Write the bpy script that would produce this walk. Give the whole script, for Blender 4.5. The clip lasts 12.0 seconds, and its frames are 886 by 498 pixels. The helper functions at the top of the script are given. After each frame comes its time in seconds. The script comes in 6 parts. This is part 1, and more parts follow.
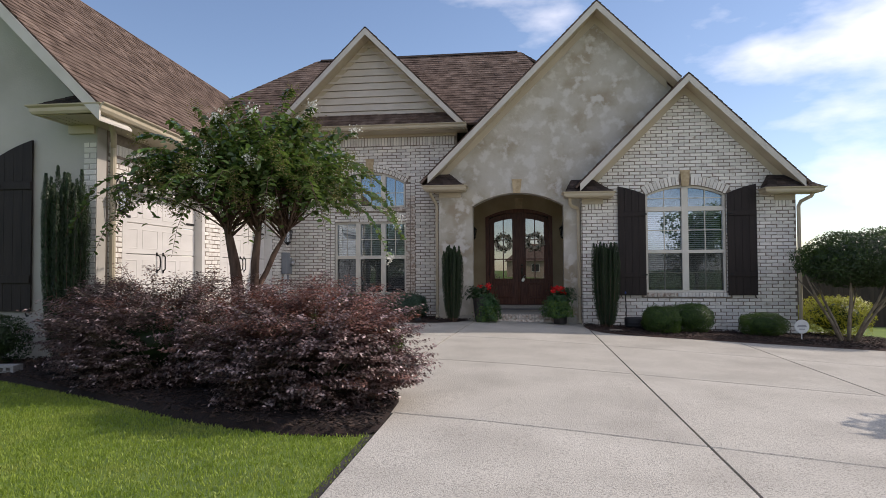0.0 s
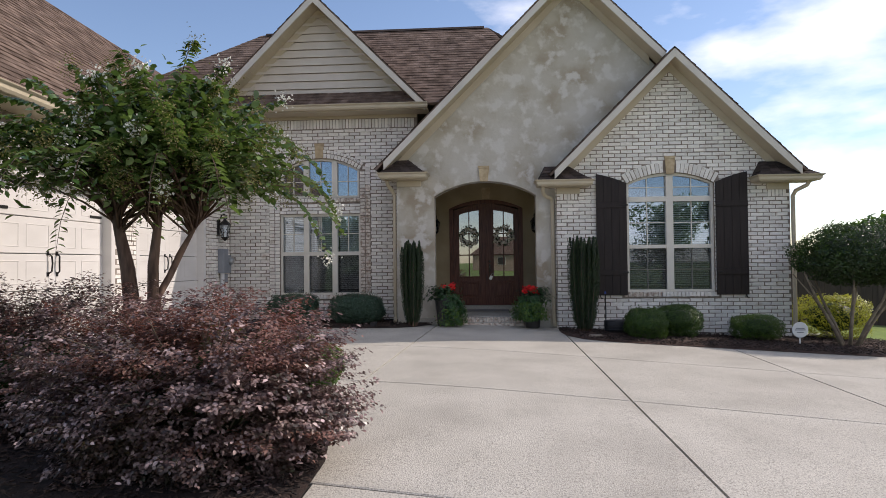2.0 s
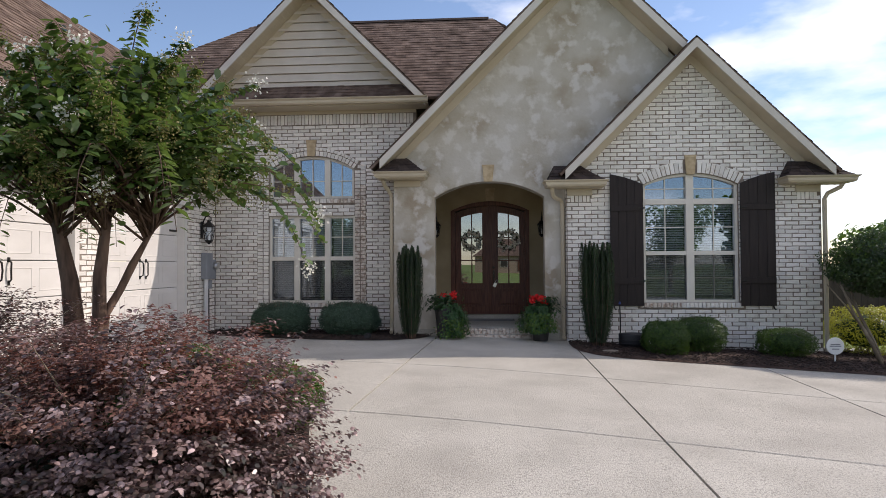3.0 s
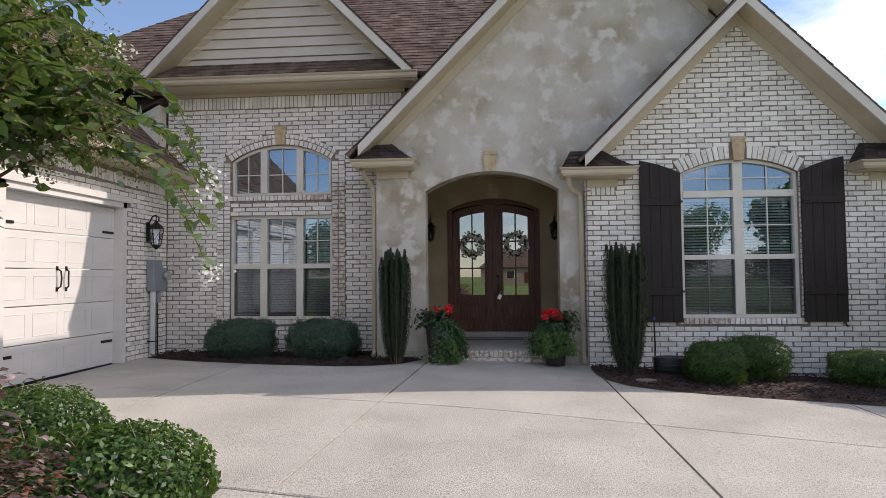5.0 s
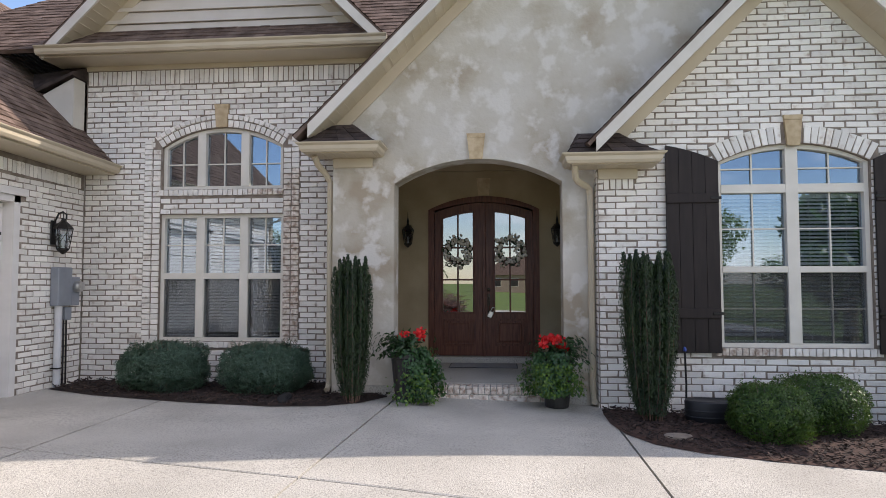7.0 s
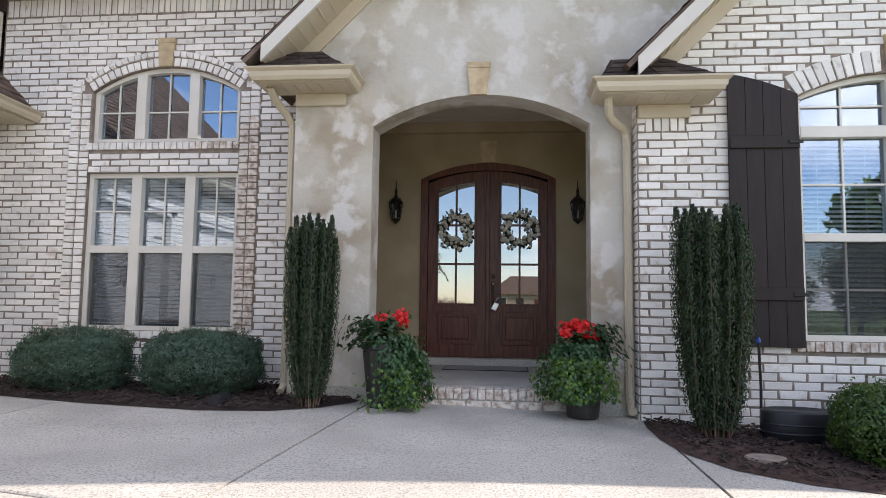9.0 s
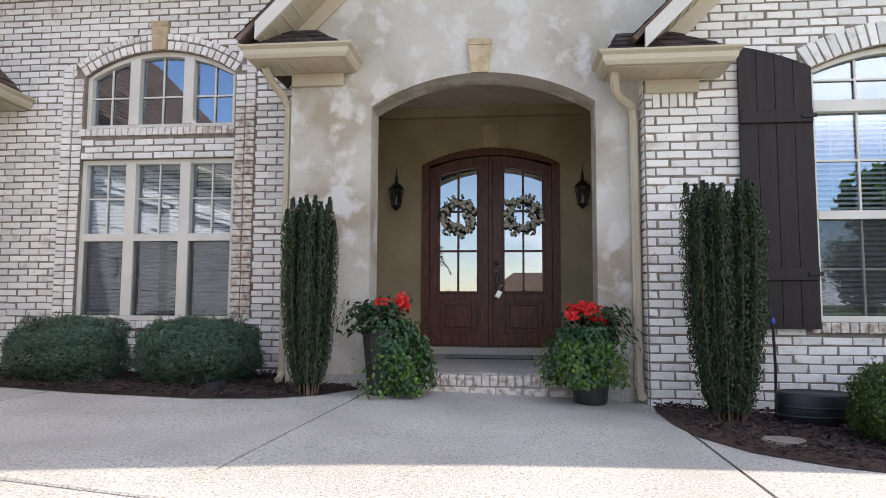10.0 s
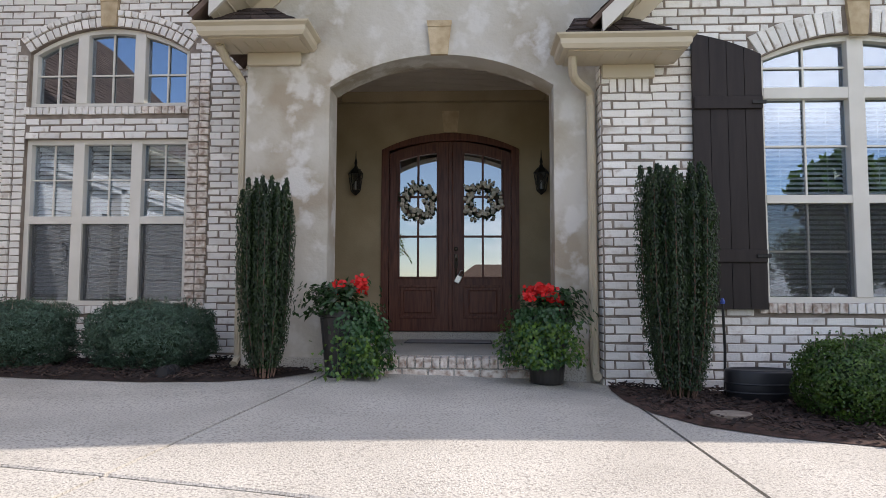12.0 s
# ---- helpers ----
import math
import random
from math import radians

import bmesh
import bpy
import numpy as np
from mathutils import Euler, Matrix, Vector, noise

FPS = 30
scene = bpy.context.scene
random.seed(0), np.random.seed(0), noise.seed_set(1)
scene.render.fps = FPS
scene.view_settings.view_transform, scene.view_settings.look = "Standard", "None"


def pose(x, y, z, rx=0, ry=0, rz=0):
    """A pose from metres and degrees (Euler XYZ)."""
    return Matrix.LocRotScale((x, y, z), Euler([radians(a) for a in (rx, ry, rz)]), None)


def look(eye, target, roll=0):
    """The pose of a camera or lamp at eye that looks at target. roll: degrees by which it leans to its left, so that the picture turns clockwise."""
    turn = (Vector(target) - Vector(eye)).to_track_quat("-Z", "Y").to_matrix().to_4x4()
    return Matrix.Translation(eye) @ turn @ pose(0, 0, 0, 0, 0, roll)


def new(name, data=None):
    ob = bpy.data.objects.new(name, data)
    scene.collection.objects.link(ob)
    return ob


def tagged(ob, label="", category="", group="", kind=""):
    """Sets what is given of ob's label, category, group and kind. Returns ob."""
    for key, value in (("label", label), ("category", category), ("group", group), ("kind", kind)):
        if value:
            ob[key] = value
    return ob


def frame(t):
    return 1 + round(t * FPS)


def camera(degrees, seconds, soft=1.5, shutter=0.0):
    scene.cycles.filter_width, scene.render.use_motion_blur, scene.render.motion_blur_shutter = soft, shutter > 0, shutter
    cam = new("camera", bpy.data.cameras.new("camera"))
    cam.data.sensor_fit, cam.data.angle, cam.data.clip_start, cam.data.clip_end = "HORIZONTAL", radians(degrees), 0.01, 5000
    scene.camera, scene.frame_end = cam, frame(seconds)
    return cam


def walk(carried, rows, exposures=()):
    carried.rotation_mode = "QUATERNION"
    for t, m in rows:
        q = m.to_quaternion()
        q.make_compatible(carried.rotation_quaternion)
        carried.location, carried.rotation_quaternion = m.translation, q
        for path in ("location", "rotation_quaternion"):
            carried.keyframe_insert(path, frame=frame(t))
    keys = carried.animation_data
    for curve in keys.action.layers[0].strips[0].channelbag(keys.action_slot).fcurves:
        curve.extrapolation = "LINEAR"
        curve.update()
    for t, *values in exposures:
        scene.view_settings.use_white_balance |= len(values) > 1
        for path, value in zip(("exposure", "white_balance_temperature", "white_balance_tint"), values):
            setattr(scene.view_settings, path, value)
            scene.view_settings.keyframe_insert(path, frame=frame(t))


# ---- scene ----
cam = camera(69.0, 12.0, soft=0.8)
# seconds, x, y, z, yaw, pitch, roll
ROWS = [
    (0, 0.200, -0.075, 1.307, 7.05, 1.85, -0.30),
    (0.5, 0.192, 0.307, 1.393, 5.36, 1.27, -0.52),
    (1, 0.166, 0.701, 1.371, 4.28, 1.08, -0.18),
    (1.5, 0.120, 1.215, 1.435, 3.85, 1.04, -0.56),
    (2, 0.152, 1.691, 1.415, 4.04, 1.20, -0.59),
    (2.5, 0.159, 2.210, 1.469, 4.19, 1.21, -0.35),
    (3, 0.105, 2.761, 1.522, 4.21, 1.32, -0.29),
    (5, 0.159, 5.097, 1.442, 4.78, 2.42, -0.51),
    (5.5, 0.221, 5.671, 1.505, 4.91, 2.63, -0.35),
    (6, 0.238, 6.268, 1.534, 4.82, 2.80, -0.28),
    (6.5, 0.320, 6.816, 1.538, 4.94, 3.00, -0.35),
    (7, 0.402, 7.371, 1.550, 5.20, 2.99, -0.07),
    (9, 0.373, 9.379, 1.038, 5.65, 4.87, 0.77),
    (9.5, 0.363, 9.558, 0.976, 5.84, 4.73, 0.59),
    (10, 0.365, 9.587, 0.905, 5.94, 4.68, 0.28),
    (10.5, 0.380, 9.592, 0.853, 5.94, 4.19, 0.25),
    (11, 0.339, 9.580, 0.815, 4.54, 3.92, 0.33),
    (11.5, 0.355, 9.596, 0.807, 3.02, 4.01, 0.30),
    (12, 0.395, 9.606, 0.812, 2.56, 4.00, 0.17),
]
# seconds, stops, kelvin, tint
EXPOSURES = [(0.0, 0.05, 6900, 18), (3.0, 0.2, 6850, 18), (5.0, 0.32, 6800, 18), (7.0, 0.76, 6750, 18), (9.0, 1.18, 6750, 18), (10.0, 1.2, 6750, 18), (11.0, 0.92, 6750, 18), (12.0, 0.88, 6750, 18)]
walk(cam, [(t, pose(x, y, z, 90 + p, -r, w)) for t, x, y, z, w, p, r in ROWS], EXPOSURES)

# ---- world, sun ----
SUN_FROM = Vector((1.15, 0.45, 1.0))
sun_azimuth = math.atan2(SUN_FROM.x, SUN_FROM.y)
sun_height = math.atan2(SUN_FROM.z, math.hypot(SUN_FROM.x, SUN_FROM.y))

world = bpy.data.worlds.new("world")
scene.world = world
world.use_nodes = True
wn, wl = world.node_tree.nodes, world.node_tree.links
wn.clear()
sky = wn.new("ShaderNodeTexSky")
sky.sky_type, sky.sun_disc = "NISHITA", False
sky.sun_elevation, sky.sun_rotation = sun_height, sun_azimuth
sky.air_density, sky.dust_density, sky.ozone_density = 1.0, 0.3, 3.0
coord = wn.new("ShaderNodeTexCoord")
stretch = wn.new("ShaderNodeMapping")
stretch.inputs["Scale"].default_value = (1.0, 1.0, 2.6)
stretch.inputs["Location"].default_value = (0.9, -0.3, 0.2)
clouds = wn.new("ShaderNodeTexNoise")
clouds.inputs["Scale"].default_value, clouds.inputs["Detail"].default_value = 2.3, 7.0
clouds.inputs["Roughness"].default_value = 0.52
ramp = wn.new("ShaderNodeValToRGB")
ramp.color_ramp.elements[0].position, ramp.color_ramp.elements[1].position = 0.50, 0.71
mix = wn.new("ShaderNodeMix")
mix.data_type = "RGBA"
mix.inputs[7].default_value = (9.8, 10.0, 10.4, 1)
back = wn.new("ShaderNodeBackground")
back.inputs["Strength"].default_value = 0.15
wout = wn.new("ShaderNodeOutputWorld")
wl.new(coord.outputs["Generated"], stretch.inputs["Vector"])
wl.new(stretch.outputs["Vector"], clouds.inputs["Vector"])
axes = wn.new("ShaderNodeSeparateXYZ")
thicker = wn.new("ShaderNodeMath")
thicker.operation, thicker.inputs[1].default_value = "MULTIPLY_ADD", 0.14
wl.new(coord.outputs["Generated"], axes.inputs["Vector"])
wl.new(axes.outputs["X"], thicker.inputs[0])
wl.new(clouds.outputs["Fac"], thicker.inputs[2])
wl.new(thicker.outputs["Value"], ramp.inputs["Fac"])
wl.new(ramp.outputs["Color"], mix.inputs[0])
wl.new(sky.outputs["Color"], mix.inputs[6])
wl.new(mix.outputs[2], back.inputs["Color"])
wl.new(back.outputs["Background"], wout.inputs["Surface"])

sun_data = bpy.data.lights.new("sun", "SUN")
sun_data.energy, sun_data.angle, sun_data.color = 2.95, radians(0.55), (1.0, 0.95, 0.86)
sun_lamp = new("sun", sun_data)
sun_lamp.matrix_world = look(SUN_FROM * 30, (0, 0, 0))

# ---- materials ----
def material(name, colors, scale=3.0, rough=0.8, metal=0.0, bump=0.0, bump_scale=60.0, spread=(0.35, 0.65), island=0.0, by_object=0.0, second=None, detail=5.0, stretch=(1, 1, 1), spec=0.5):
    """Principled material: a noise blends the colours; a finer noise gives relief; pieces vary by chance."""
    m = bpy.data.materials.new(name)
    m.use_nodes = True
    n, l = m.node_tree.nodes, m.node_tree.links
    b = n["Principled BSDF"]
    b.inputs["Roughness"].default_value, b.inputs["Metallic"].default_value = rough, metal
    b.inputs["Specular IOR Level"].default_value = spec
    tc = n.new("ShaderNodeTexCoord")
    mp = n.new("ShaderNodeMapping")
    mp.inputs["Scale"].default_value = stretch
    geo = n.new("ShaderNodeNewGeometry")
    l.new(geo.outputs["Position"], mp.inputs["Vector"])
    nz = n.new("ShaderNodeTexNoise")
    nz.inputs["Scale"].default_value, nz.inputs["Detail"].default_value = scale, detail
    l.new(mp.outputs["Vector"], nz.inputs["Vector"])
    cr = n.new("ShaderNodeValToRGB")
    els = cr.color_ramp.elements
    while len(els) < len(colors):
        els.new(0.5)
    for i, c in enumerate(colors):
        els[i].position = spread[0] + (spread[1] - spread[0]) * i / max(1, len(colors) - 1)
        els[i].color = (*c, 1)
    l.new(nz.outputs["Fac"], cr.inputs["Fac"])
    out = cr.outputs["Color"]
    if second:
        color, s2, lo, hi = second
        nz2 = n.new("ShaderNodeTexNoise")
        nz2.inputs["Scale"].default_value, nz2.inputs["Detail"].default_value = s2, 6.0
        l.new(mp.outputs["Vector"], nz2.inputs["Vector"])
        r2 = n.new("ShaderNodeMapRange")
        r2.inputs["From Min"].default_value, r2.inputs["From Max"].default_value = lo, hi
        l.new(nz2.outputs["Fac"], r2.inputs["Value"])
        mx = n.new("ShaderNodeMix")
        mx.data_type = "RGBA"
        l.new(r2.outputs["Result"], mx.inputs[0])
        l.new(out, mx.inputs[6])
        mx.inputs[7].default_value = (*color, 1)
        out = mx.outputs[2]
    if island or by_object:
        hs = n.new("ShaderNodeHueSaturation")
        mr = n.new("ShaderNodeMapRange")
        amount = island or by_object
        mr.inputs["To Min"].default_value, mr.inputs["To Max"].default_value = 1 - amount, 1 + amount
        if island:
            l.new(geo.outputs["Random Per Island"], mr.inputs["Value"])
        else:
            oi = n.new("ShaderNodeObjectInfo")
            l.new(oi.outputs["Random"], mr.inputs["Value"])
        l.new(mr.outputs["Result"], hs.inputs["Value"])
        l.new(out, hs.inputs["Color"])
        out = hs.outputs["Color"]
    l.new(out, b.inputs["Base Color"])
    if bump:
        nb = n.new("ShaderNodeTexNoise")
        nb.inputs["Scale"].default_value, nb.inputs["Detail"].default_value = bump_scale, 4.0
        l.new(mp.outputs["Vector"], nb.inputs["Vector"])
        bp = n.new("ShaderNodeBump")
        bp.inputs["Strength"].default_value, bp.inputs["Distance"].default_value = bump, 0.01
        l.new(nb.outputs["Fac"], bp.inputs["Height"])
        l.new(bp.outputs["Normal"], b.inputs["Normal"])
    return m


def leaf_material(name, colors, scale, amount, through_color, gloss=0.45):
    m = material(name, colors, scale=scale, rough=gloss, island=amount, spread=(0.3, 0.7))
    n, l = m.node_tree.nodes, m.node_tree.links
    b = n["Principled BSDF"]
    tr = n.new("ShaderNodeBsdfTranslucent")
    tr.inputs["Color"].default_value = (*through_color, 1)
    ms = n.new("ShaderNodeMixShader")
    ms.inputs["Fac"].default_value = 0.3
    l.new(b.outputs["BSDF"], ms.inputs[1])
    l.new(tr.outputs["BSDF"], ms.inputs[2])
    l.new(ms.outputs["Shader"], n["Material Output"].inputs["Surface"])
    return m


def glass_material(name, tint, fac, rough=0.0, gloss=(1, 1, 1)):
    m = bpy.data.materials.new(name)
    m.use_nodes = True
    n, l = m.node_tree.nodes, m.node_tree.links
    n.remove(n["Principled BSDF"])
    t = n.new("ShaderNodeBsdfTransparent")
    t.inputs["Color"].default_value = (*tint, 1)
    g = n.new("ShaderNodeBsdfGlossy")
    g.inputs["Roughness"].default_value = rough
    g.inputs["Color"].default_value = (*gloss, 1)
    ms = n.new("ShaderNodeMixShader")
    ms.inputs["Fac"].default_value = fac
    l.new(t.outputs["BSDF"], ms.inputs[1])
    l.new(g.outputs["BSDF"], ms.inputs[2])
    l.new(ms.outputs["Shader"], n["Material Output"].inputs["Surface"])
    return m


def screen_material(name, color, cover):
    """Fine woven mesh: part thread, part open."""
    m = bpy.data.materials.new(name)
    m.use_nodes = True
    n, l = m.node_tree.nodes, m.node_tree.links
    b = n["Principled BSDF"]
    b.inputs["Base Color"].default_value, b.inputs["Roughness"].default_value = (*color, 1), 0.8
    t = n.new("ShaderNodeBsdfTransparent")
    ms = n.new("ShaderNodeMixShader")
    ms.inputs["Fac"].default_value = cover
    l.new(t.outputs["BSDF"], ms.inputs[1])
    l.new(b.outputs["BSDF"], ms.inputs[2])
    l.new(ms.outputs["Shader"], n["Material Output"].inputs["Surface"])
    return m


BRICK = material("whitewashed_brick", [(0.50, 0.41, 0.34), (0.73, 0.675, 0.61), (0.80, 0.76, 0.70)], scale=11, spread=(0.24, 0.44), rough=0.9, bump=0.7, bump_scale=38, by_object=0.13, second=((0.46, 0.36, 0.28), 3.5, 0.62, 0.82))
BRICK_FAR = material("whitewashed_brick_joined", [(0.50, 0.41, 0.34), (0.73, 0.675, 0.61), (0.80, 0.76, 0.70)], scale=11, spread=(0.24, 0.44), rough=0.9, bump=0.7, bump_scale=38, island=0.13, second=((0.46, 0.36, 0.28), 3.5, 0.62, 0.82))
BRICK_TRIM = material("worn_trim_brick", [(0.35, 0.25, 0.19), (0.57, 0.475, 0.395), (0.74, 0.67, 0.59)], scale=16, spread=(0.34, 0.58), rough=0.9, bump=0.5, bump_scale=45, by_object=0.12)
MORTAR = material("grey_mortar", [(0.19, 0.15, 0.118), (0.29, 0.24, 0.195)], scale=9, rough=0.95, bump=0.4, bump_scale=120)
STUCCO = material("mottled_stucco", [(0.37, 0.31, 0.23), (0.47, 0.43, 0.355), (0.53, 0.495, 0.43)], scale=1.4, spread=(0.34, 0.60), rough=0.92, bump=0.6, bump_scale=22, second=((0.60, 0.57, 0.515), 3.4, 0.51, 0.61), detail=9)
STUCCO_PLAIN = material("plain_stucco", [(0.35, 0.275, 0.165), (0.43, 0.345, 0.22)], scale=2, rough=0.92, bump=0.3, bump_scale=60)
STUCCO_GREY = material("grey_stucco", [(0.42, 0.395, 0.35), (0.50, 0.475, 0.43)], scale=1.2, rough=0.92, bump=0.3, bump_scale=50)
STONE = material("tan_limestone", [(0.42, 0.31, 0.18), (0.56, 0.44, 0.28)], scale=9, rough=0.85, bump=0.3, bump_scale=80)
TRIM = material("cream_trim", [(0.50, 0.425, 0.305), (0.56, 0.485, 0.36)], scale=2, rough=0.5)
FASCIA = material("pale_fascia", [(0.56, 0.52, 0.45), (0.63, 0.59, 0.52)], scale=2.5, rough=0.5)
SIDING = material("lap_siding_paint", [(0.55, 0.49, 0.41), (0.61, 0.55, 0.47)], scale=2.5, rough=0.6)
SHINGLE = material("brown_shingle", [(0.085, 0.058, 0.044), (0.15, 0.105, 0.083), (0.21, 0.153, 0.124)], scale=4, spread=(0.3, 0.7), rough=0.95, bump=0.6, bump_scale=220, island=0.2, spec=0.2)
# Darker shingle copy: painted shade on apron, caps and cricket; also the dark vent.
SHINGLE_DARK = material("shaded_dark_shingle", [(0.045, 0.034, 0.030), (0.085, 0.064, 0.056)], scale=5, rough=0.95, bump=0.6, bump_scale=220, island=0.3, spec=0.2)
SHINGLE_PIECE = material("brown_shingle_tab", [(0.085, 0.058, 0.044), (0.15, 0.105, 0.083), (0.21, 0.153, 0.124)], scale=4, spread=(0.3, 0.7), rough=0.95, bump=0.6, bump_scale=220, by_object=0.2, spec=0.2)
FRAME = material("window_frame_paint", [(0.66, 0.62, 0.54), (0.72, 0.68, 0.60)], scale=3, rough=0.45)
BLIND = material("white_blind", [(0.70, 0.69, 0.66), (0.78, 0.77, 0.74)], scale=3, rough=0.5)
GLASS = glass_material("window_glass", (0.86, 0.89, 0.91), 0.22, gloss=(0.74, 0.86, 1.0))
SCREEN = screen_material("insect_screen_mesh", (0.05, 0.048, 0.045), 0.30)
DOOR_GLASS = glass_material("door_glass", (0.40, 0.43, 0.45), 0.33)
# Near-black colour stands in for the lack of light indoors.
UNLIT_ROOM = material("painted_unlit_room", [(0.03, 0.027, 0.024), (0.05, 0.044, 0.038)], scale=1, rough=0.9)
SHUTTER = material("dark_shutter_paint", [(0.019, 0.0135, 0.0125), (0.028, 0.020, 0.018)], scale=5, rough=0.6, spec=0.3, bump=0.15, bump_scale=90, stretch=(4, 4, 0.4))
WOOD = material("mahogany_door", [(0.075, 0.023, 0.013), (0.155, 0.054, 0.031)], scale=14, rough=0.38, spec=0.3, bump=0.1, bump_scale=60, stretch=(3, 3, 0.25))
IRON = material("black_iron", [(0.012, 0.012, 0.012), (0.025, 0.022, 0.02)], scale=20, rough=0.5, metal=0.4)
BRONZE = material("dark_bronze", [(0.05, 0.04, 0.03), (0.09, 0.07, 0.055)], scale=20, rough=0.35, metal=0.8)
SILVER = material("brushed_steel", [(0.5, 0.5, 0.5), (0.62, 0.62, 0.6)], scale=20, rough=0.3, metal=0.9)
PAINT_GARAGE = material("garage_door_paint", [(0.67, 0.64, 0.605), (0.73, 0.70, 0.665)], scale=1.5, rough=0.55, bump=0.1, bump_scale=70, stretch=(1, 1, 3))
CONCRETE = material("driveway_concrete", [(0.425, 0.398, 0.348), (0.51, 0.482, 0.424), (0.575, 0.545, 0.483)], scale=1.1, spread=(0.3, 0.7), rough=0.9, bump=0.8, bump_scale=90, detail=14, second=((0.27, 0.252, 0.22), 70.0, 0.48, 0.66), by_object=0.03)
JOINT = material("dark_joint", [(0.03, 0.027, 0.024), (0.05, 0.045, 0.04)], scale=8, rough=0.95)
SOIL = material("lawn_soil", [(0.11, 0.17, 0.025), (0.17, 0.24, 0.04)], scale=6, rough=0.95, bump=0.5, bump_scale=40, second=((0.10, 0.15, 0.04), 0.6, 0.45, 0.7))
GRASS = leaf_material("lawn_grass", [(0.20, 0.28, 0.035), (0.29, 0.37, 0.055), (0.36, 0.40, 0.09)], 1.6, 0.22, (0.26, 0.38, 0.04), 0.5)
MULCH = material("dark_mulch", [(0.022, 0.012, 0.009), (0.055, 0.028, 0.02)], scale=18, rough=0.95, bump=1.0, bump_scale=60, island=0.45)
BARK_CHIP = material("bark_chip", [(0.017, 0.010, 0.008), (0.060, 0.036, 0.027)], scale=30, rough=0.9, bump=0.4, bump_scale=120, island=0.7)
LEAF_GREEN = leaf_material("boxwood_leaf", [(0.018, 0.052, 0.012), (0.045, 0.10, 0.020), (0.11, 0.175, 0.035)], 12, 0.6, (0.15, 0.27, 0.03), 0.42)
LEAF_BLUE = leaf_material("blue_green_leaf", [(0.036, 0.080, 0.050), (0.13, 0.215, 0.155)], 18, 0.7, (0.08, 0.16, 0.06))
# Dark leaves, and the shrub cores whose dark colour stands for inner shade.
LEAF_DARK = leaf_material("dark_holly_and_core_shade", [(0.010, 0.024, 0.009), (0.036, 0.064, 0.022)], 9, 0.7, (0.05, 0.11, 0.02))
# Palest tone holds pale tips and painted glints; darkest tone paints shaded leaves.
LEAF_PURPLE = leaf_material("purple_leaf", [(0.026, 0.036, 0.024), (0.15, 0.10, 0.094), (0.58, 0.44, 0.42)], 8, 0.9, (0.20, 0.09, 0.08), 0.33)
LEAF_CLIP = leaf_material("dense_dark_leaf", [(0.014, 0.034, 0.010), (0.036, 0.068, 0.020)], 6, 0.5, (0.06, 0.12, 0.02), 0.4)
LEAF_RED = leaf_material("reddish_leaf", [(0.15, 0.075, 0.06), (0.30, 0.18, 0.145)], 6, 0.45, (0.35, 0.10, 0.06), 0.35)
LEAF_CRAPE = leaf_material("crape_leaf", [(0.034, 0.076, 0.022), (0.080, 0.14, 0.045), (0.19, 0.25, 0.10)], 5, 0.65, (0.16, 0.25, 0.045), 0.2)
LEAF_LIME = leaf_material("lime_leaf", [(0.05, 0.115, 0.016), (0.12, 0.215, 0.03)], 9, 0.5, (0.16, 0.28, 0.03), 0.4)
LEAF_YELLOW = leaf_material("golden_leaf", [(0.30, 0.34, 0.03), (0.42, 0.42, 0.05)], 5, 0.3, (0.5, 0.5, 0.05), 0.4)
LEAF_DEEP = leaf_material("deep_green_leaf", [(0.014, 0.042, 0.014), (0.04, 0.085, 0.03)], 9, 0.4, (0.06, 0.14, 0.03), 0.35)
LEAF_IVY = leaf_material("ivy_leaf", [(0.022, 0.068, 0.026), (0.055, 0.13, 0.05)], 9, 0.3, (0.12, 0.28, 0.05), 0.35)
PETAL_RED = leaf_material("red_petal", [(0.62, 0.010, 0.010), (0.78, 0.02, 0.015)], 9, 0.2, (0.7, 0.03, 0.02), 0.5)
PETAL_WHITE = leaf_material("white_petal", [(0.75, 0.74, 0.68), (0.85, 0.84, 0.8)], 9, 0.1, (0.8, 0.8, 0.7), 0.6)
SEED = leaf_material("seed_head", [(0.13, 0.13, 0.04), (0.24, 0.20, 0.065)], 9, 0.3, (0.16, 0.16, 0.03), 0.6)
BARK = material("smooth_bark", [(0.065, 0.036, 0.024), (0.19, 0.115, 0.08)], scale=7, rough=0.8, bump=0.4, bump_scale=40, stretch=(2, 2, 0.4))
BARK_GREY = material("grey_bark", [(0.16, 0.125, 0.09), (0.28, 0.23, 0.17)], scale=9, rough=0.85, bump=0.4, bump_scale=40)
PLANTER = material("dark_planter", [(0.02, 0.019, 0.018), (0.035, 0.032, 0.03)], scale=6, rough=0.5)
GREY_BOX = material("grey_metal_box", [(0.22, 0.24, 0.27), (0.28, 0.30, 0.33)], scale=3, rough=0.5, metal=0.2)
GREY_MAT = material("grey_mat", [(0.27, 0.265, 0.26), (0.34, 0.335, 0.33)], scale=30, rough=0.95, bump=0.4, bump_scale=200)
PVC = material("pale_pipe", [(0.58, 0.58, 0.58), (0.66, 0.66, 0.66)], scale=3, rough=0.5)
BLACK_PLASTIC = material("black_plastic", [(0.012, 0.012, 0.014), (0.022, 0.022, 0.025)], scale=4, rough=0.5)
FENCE = material("dark_fence_board", [(0.022, 0.016, 0.013), (0.042, 0.031, 0.025)], scale=3, rough=0.8, bump=0.3, bump_scale=40, stretch=(3, 3, 0.3))
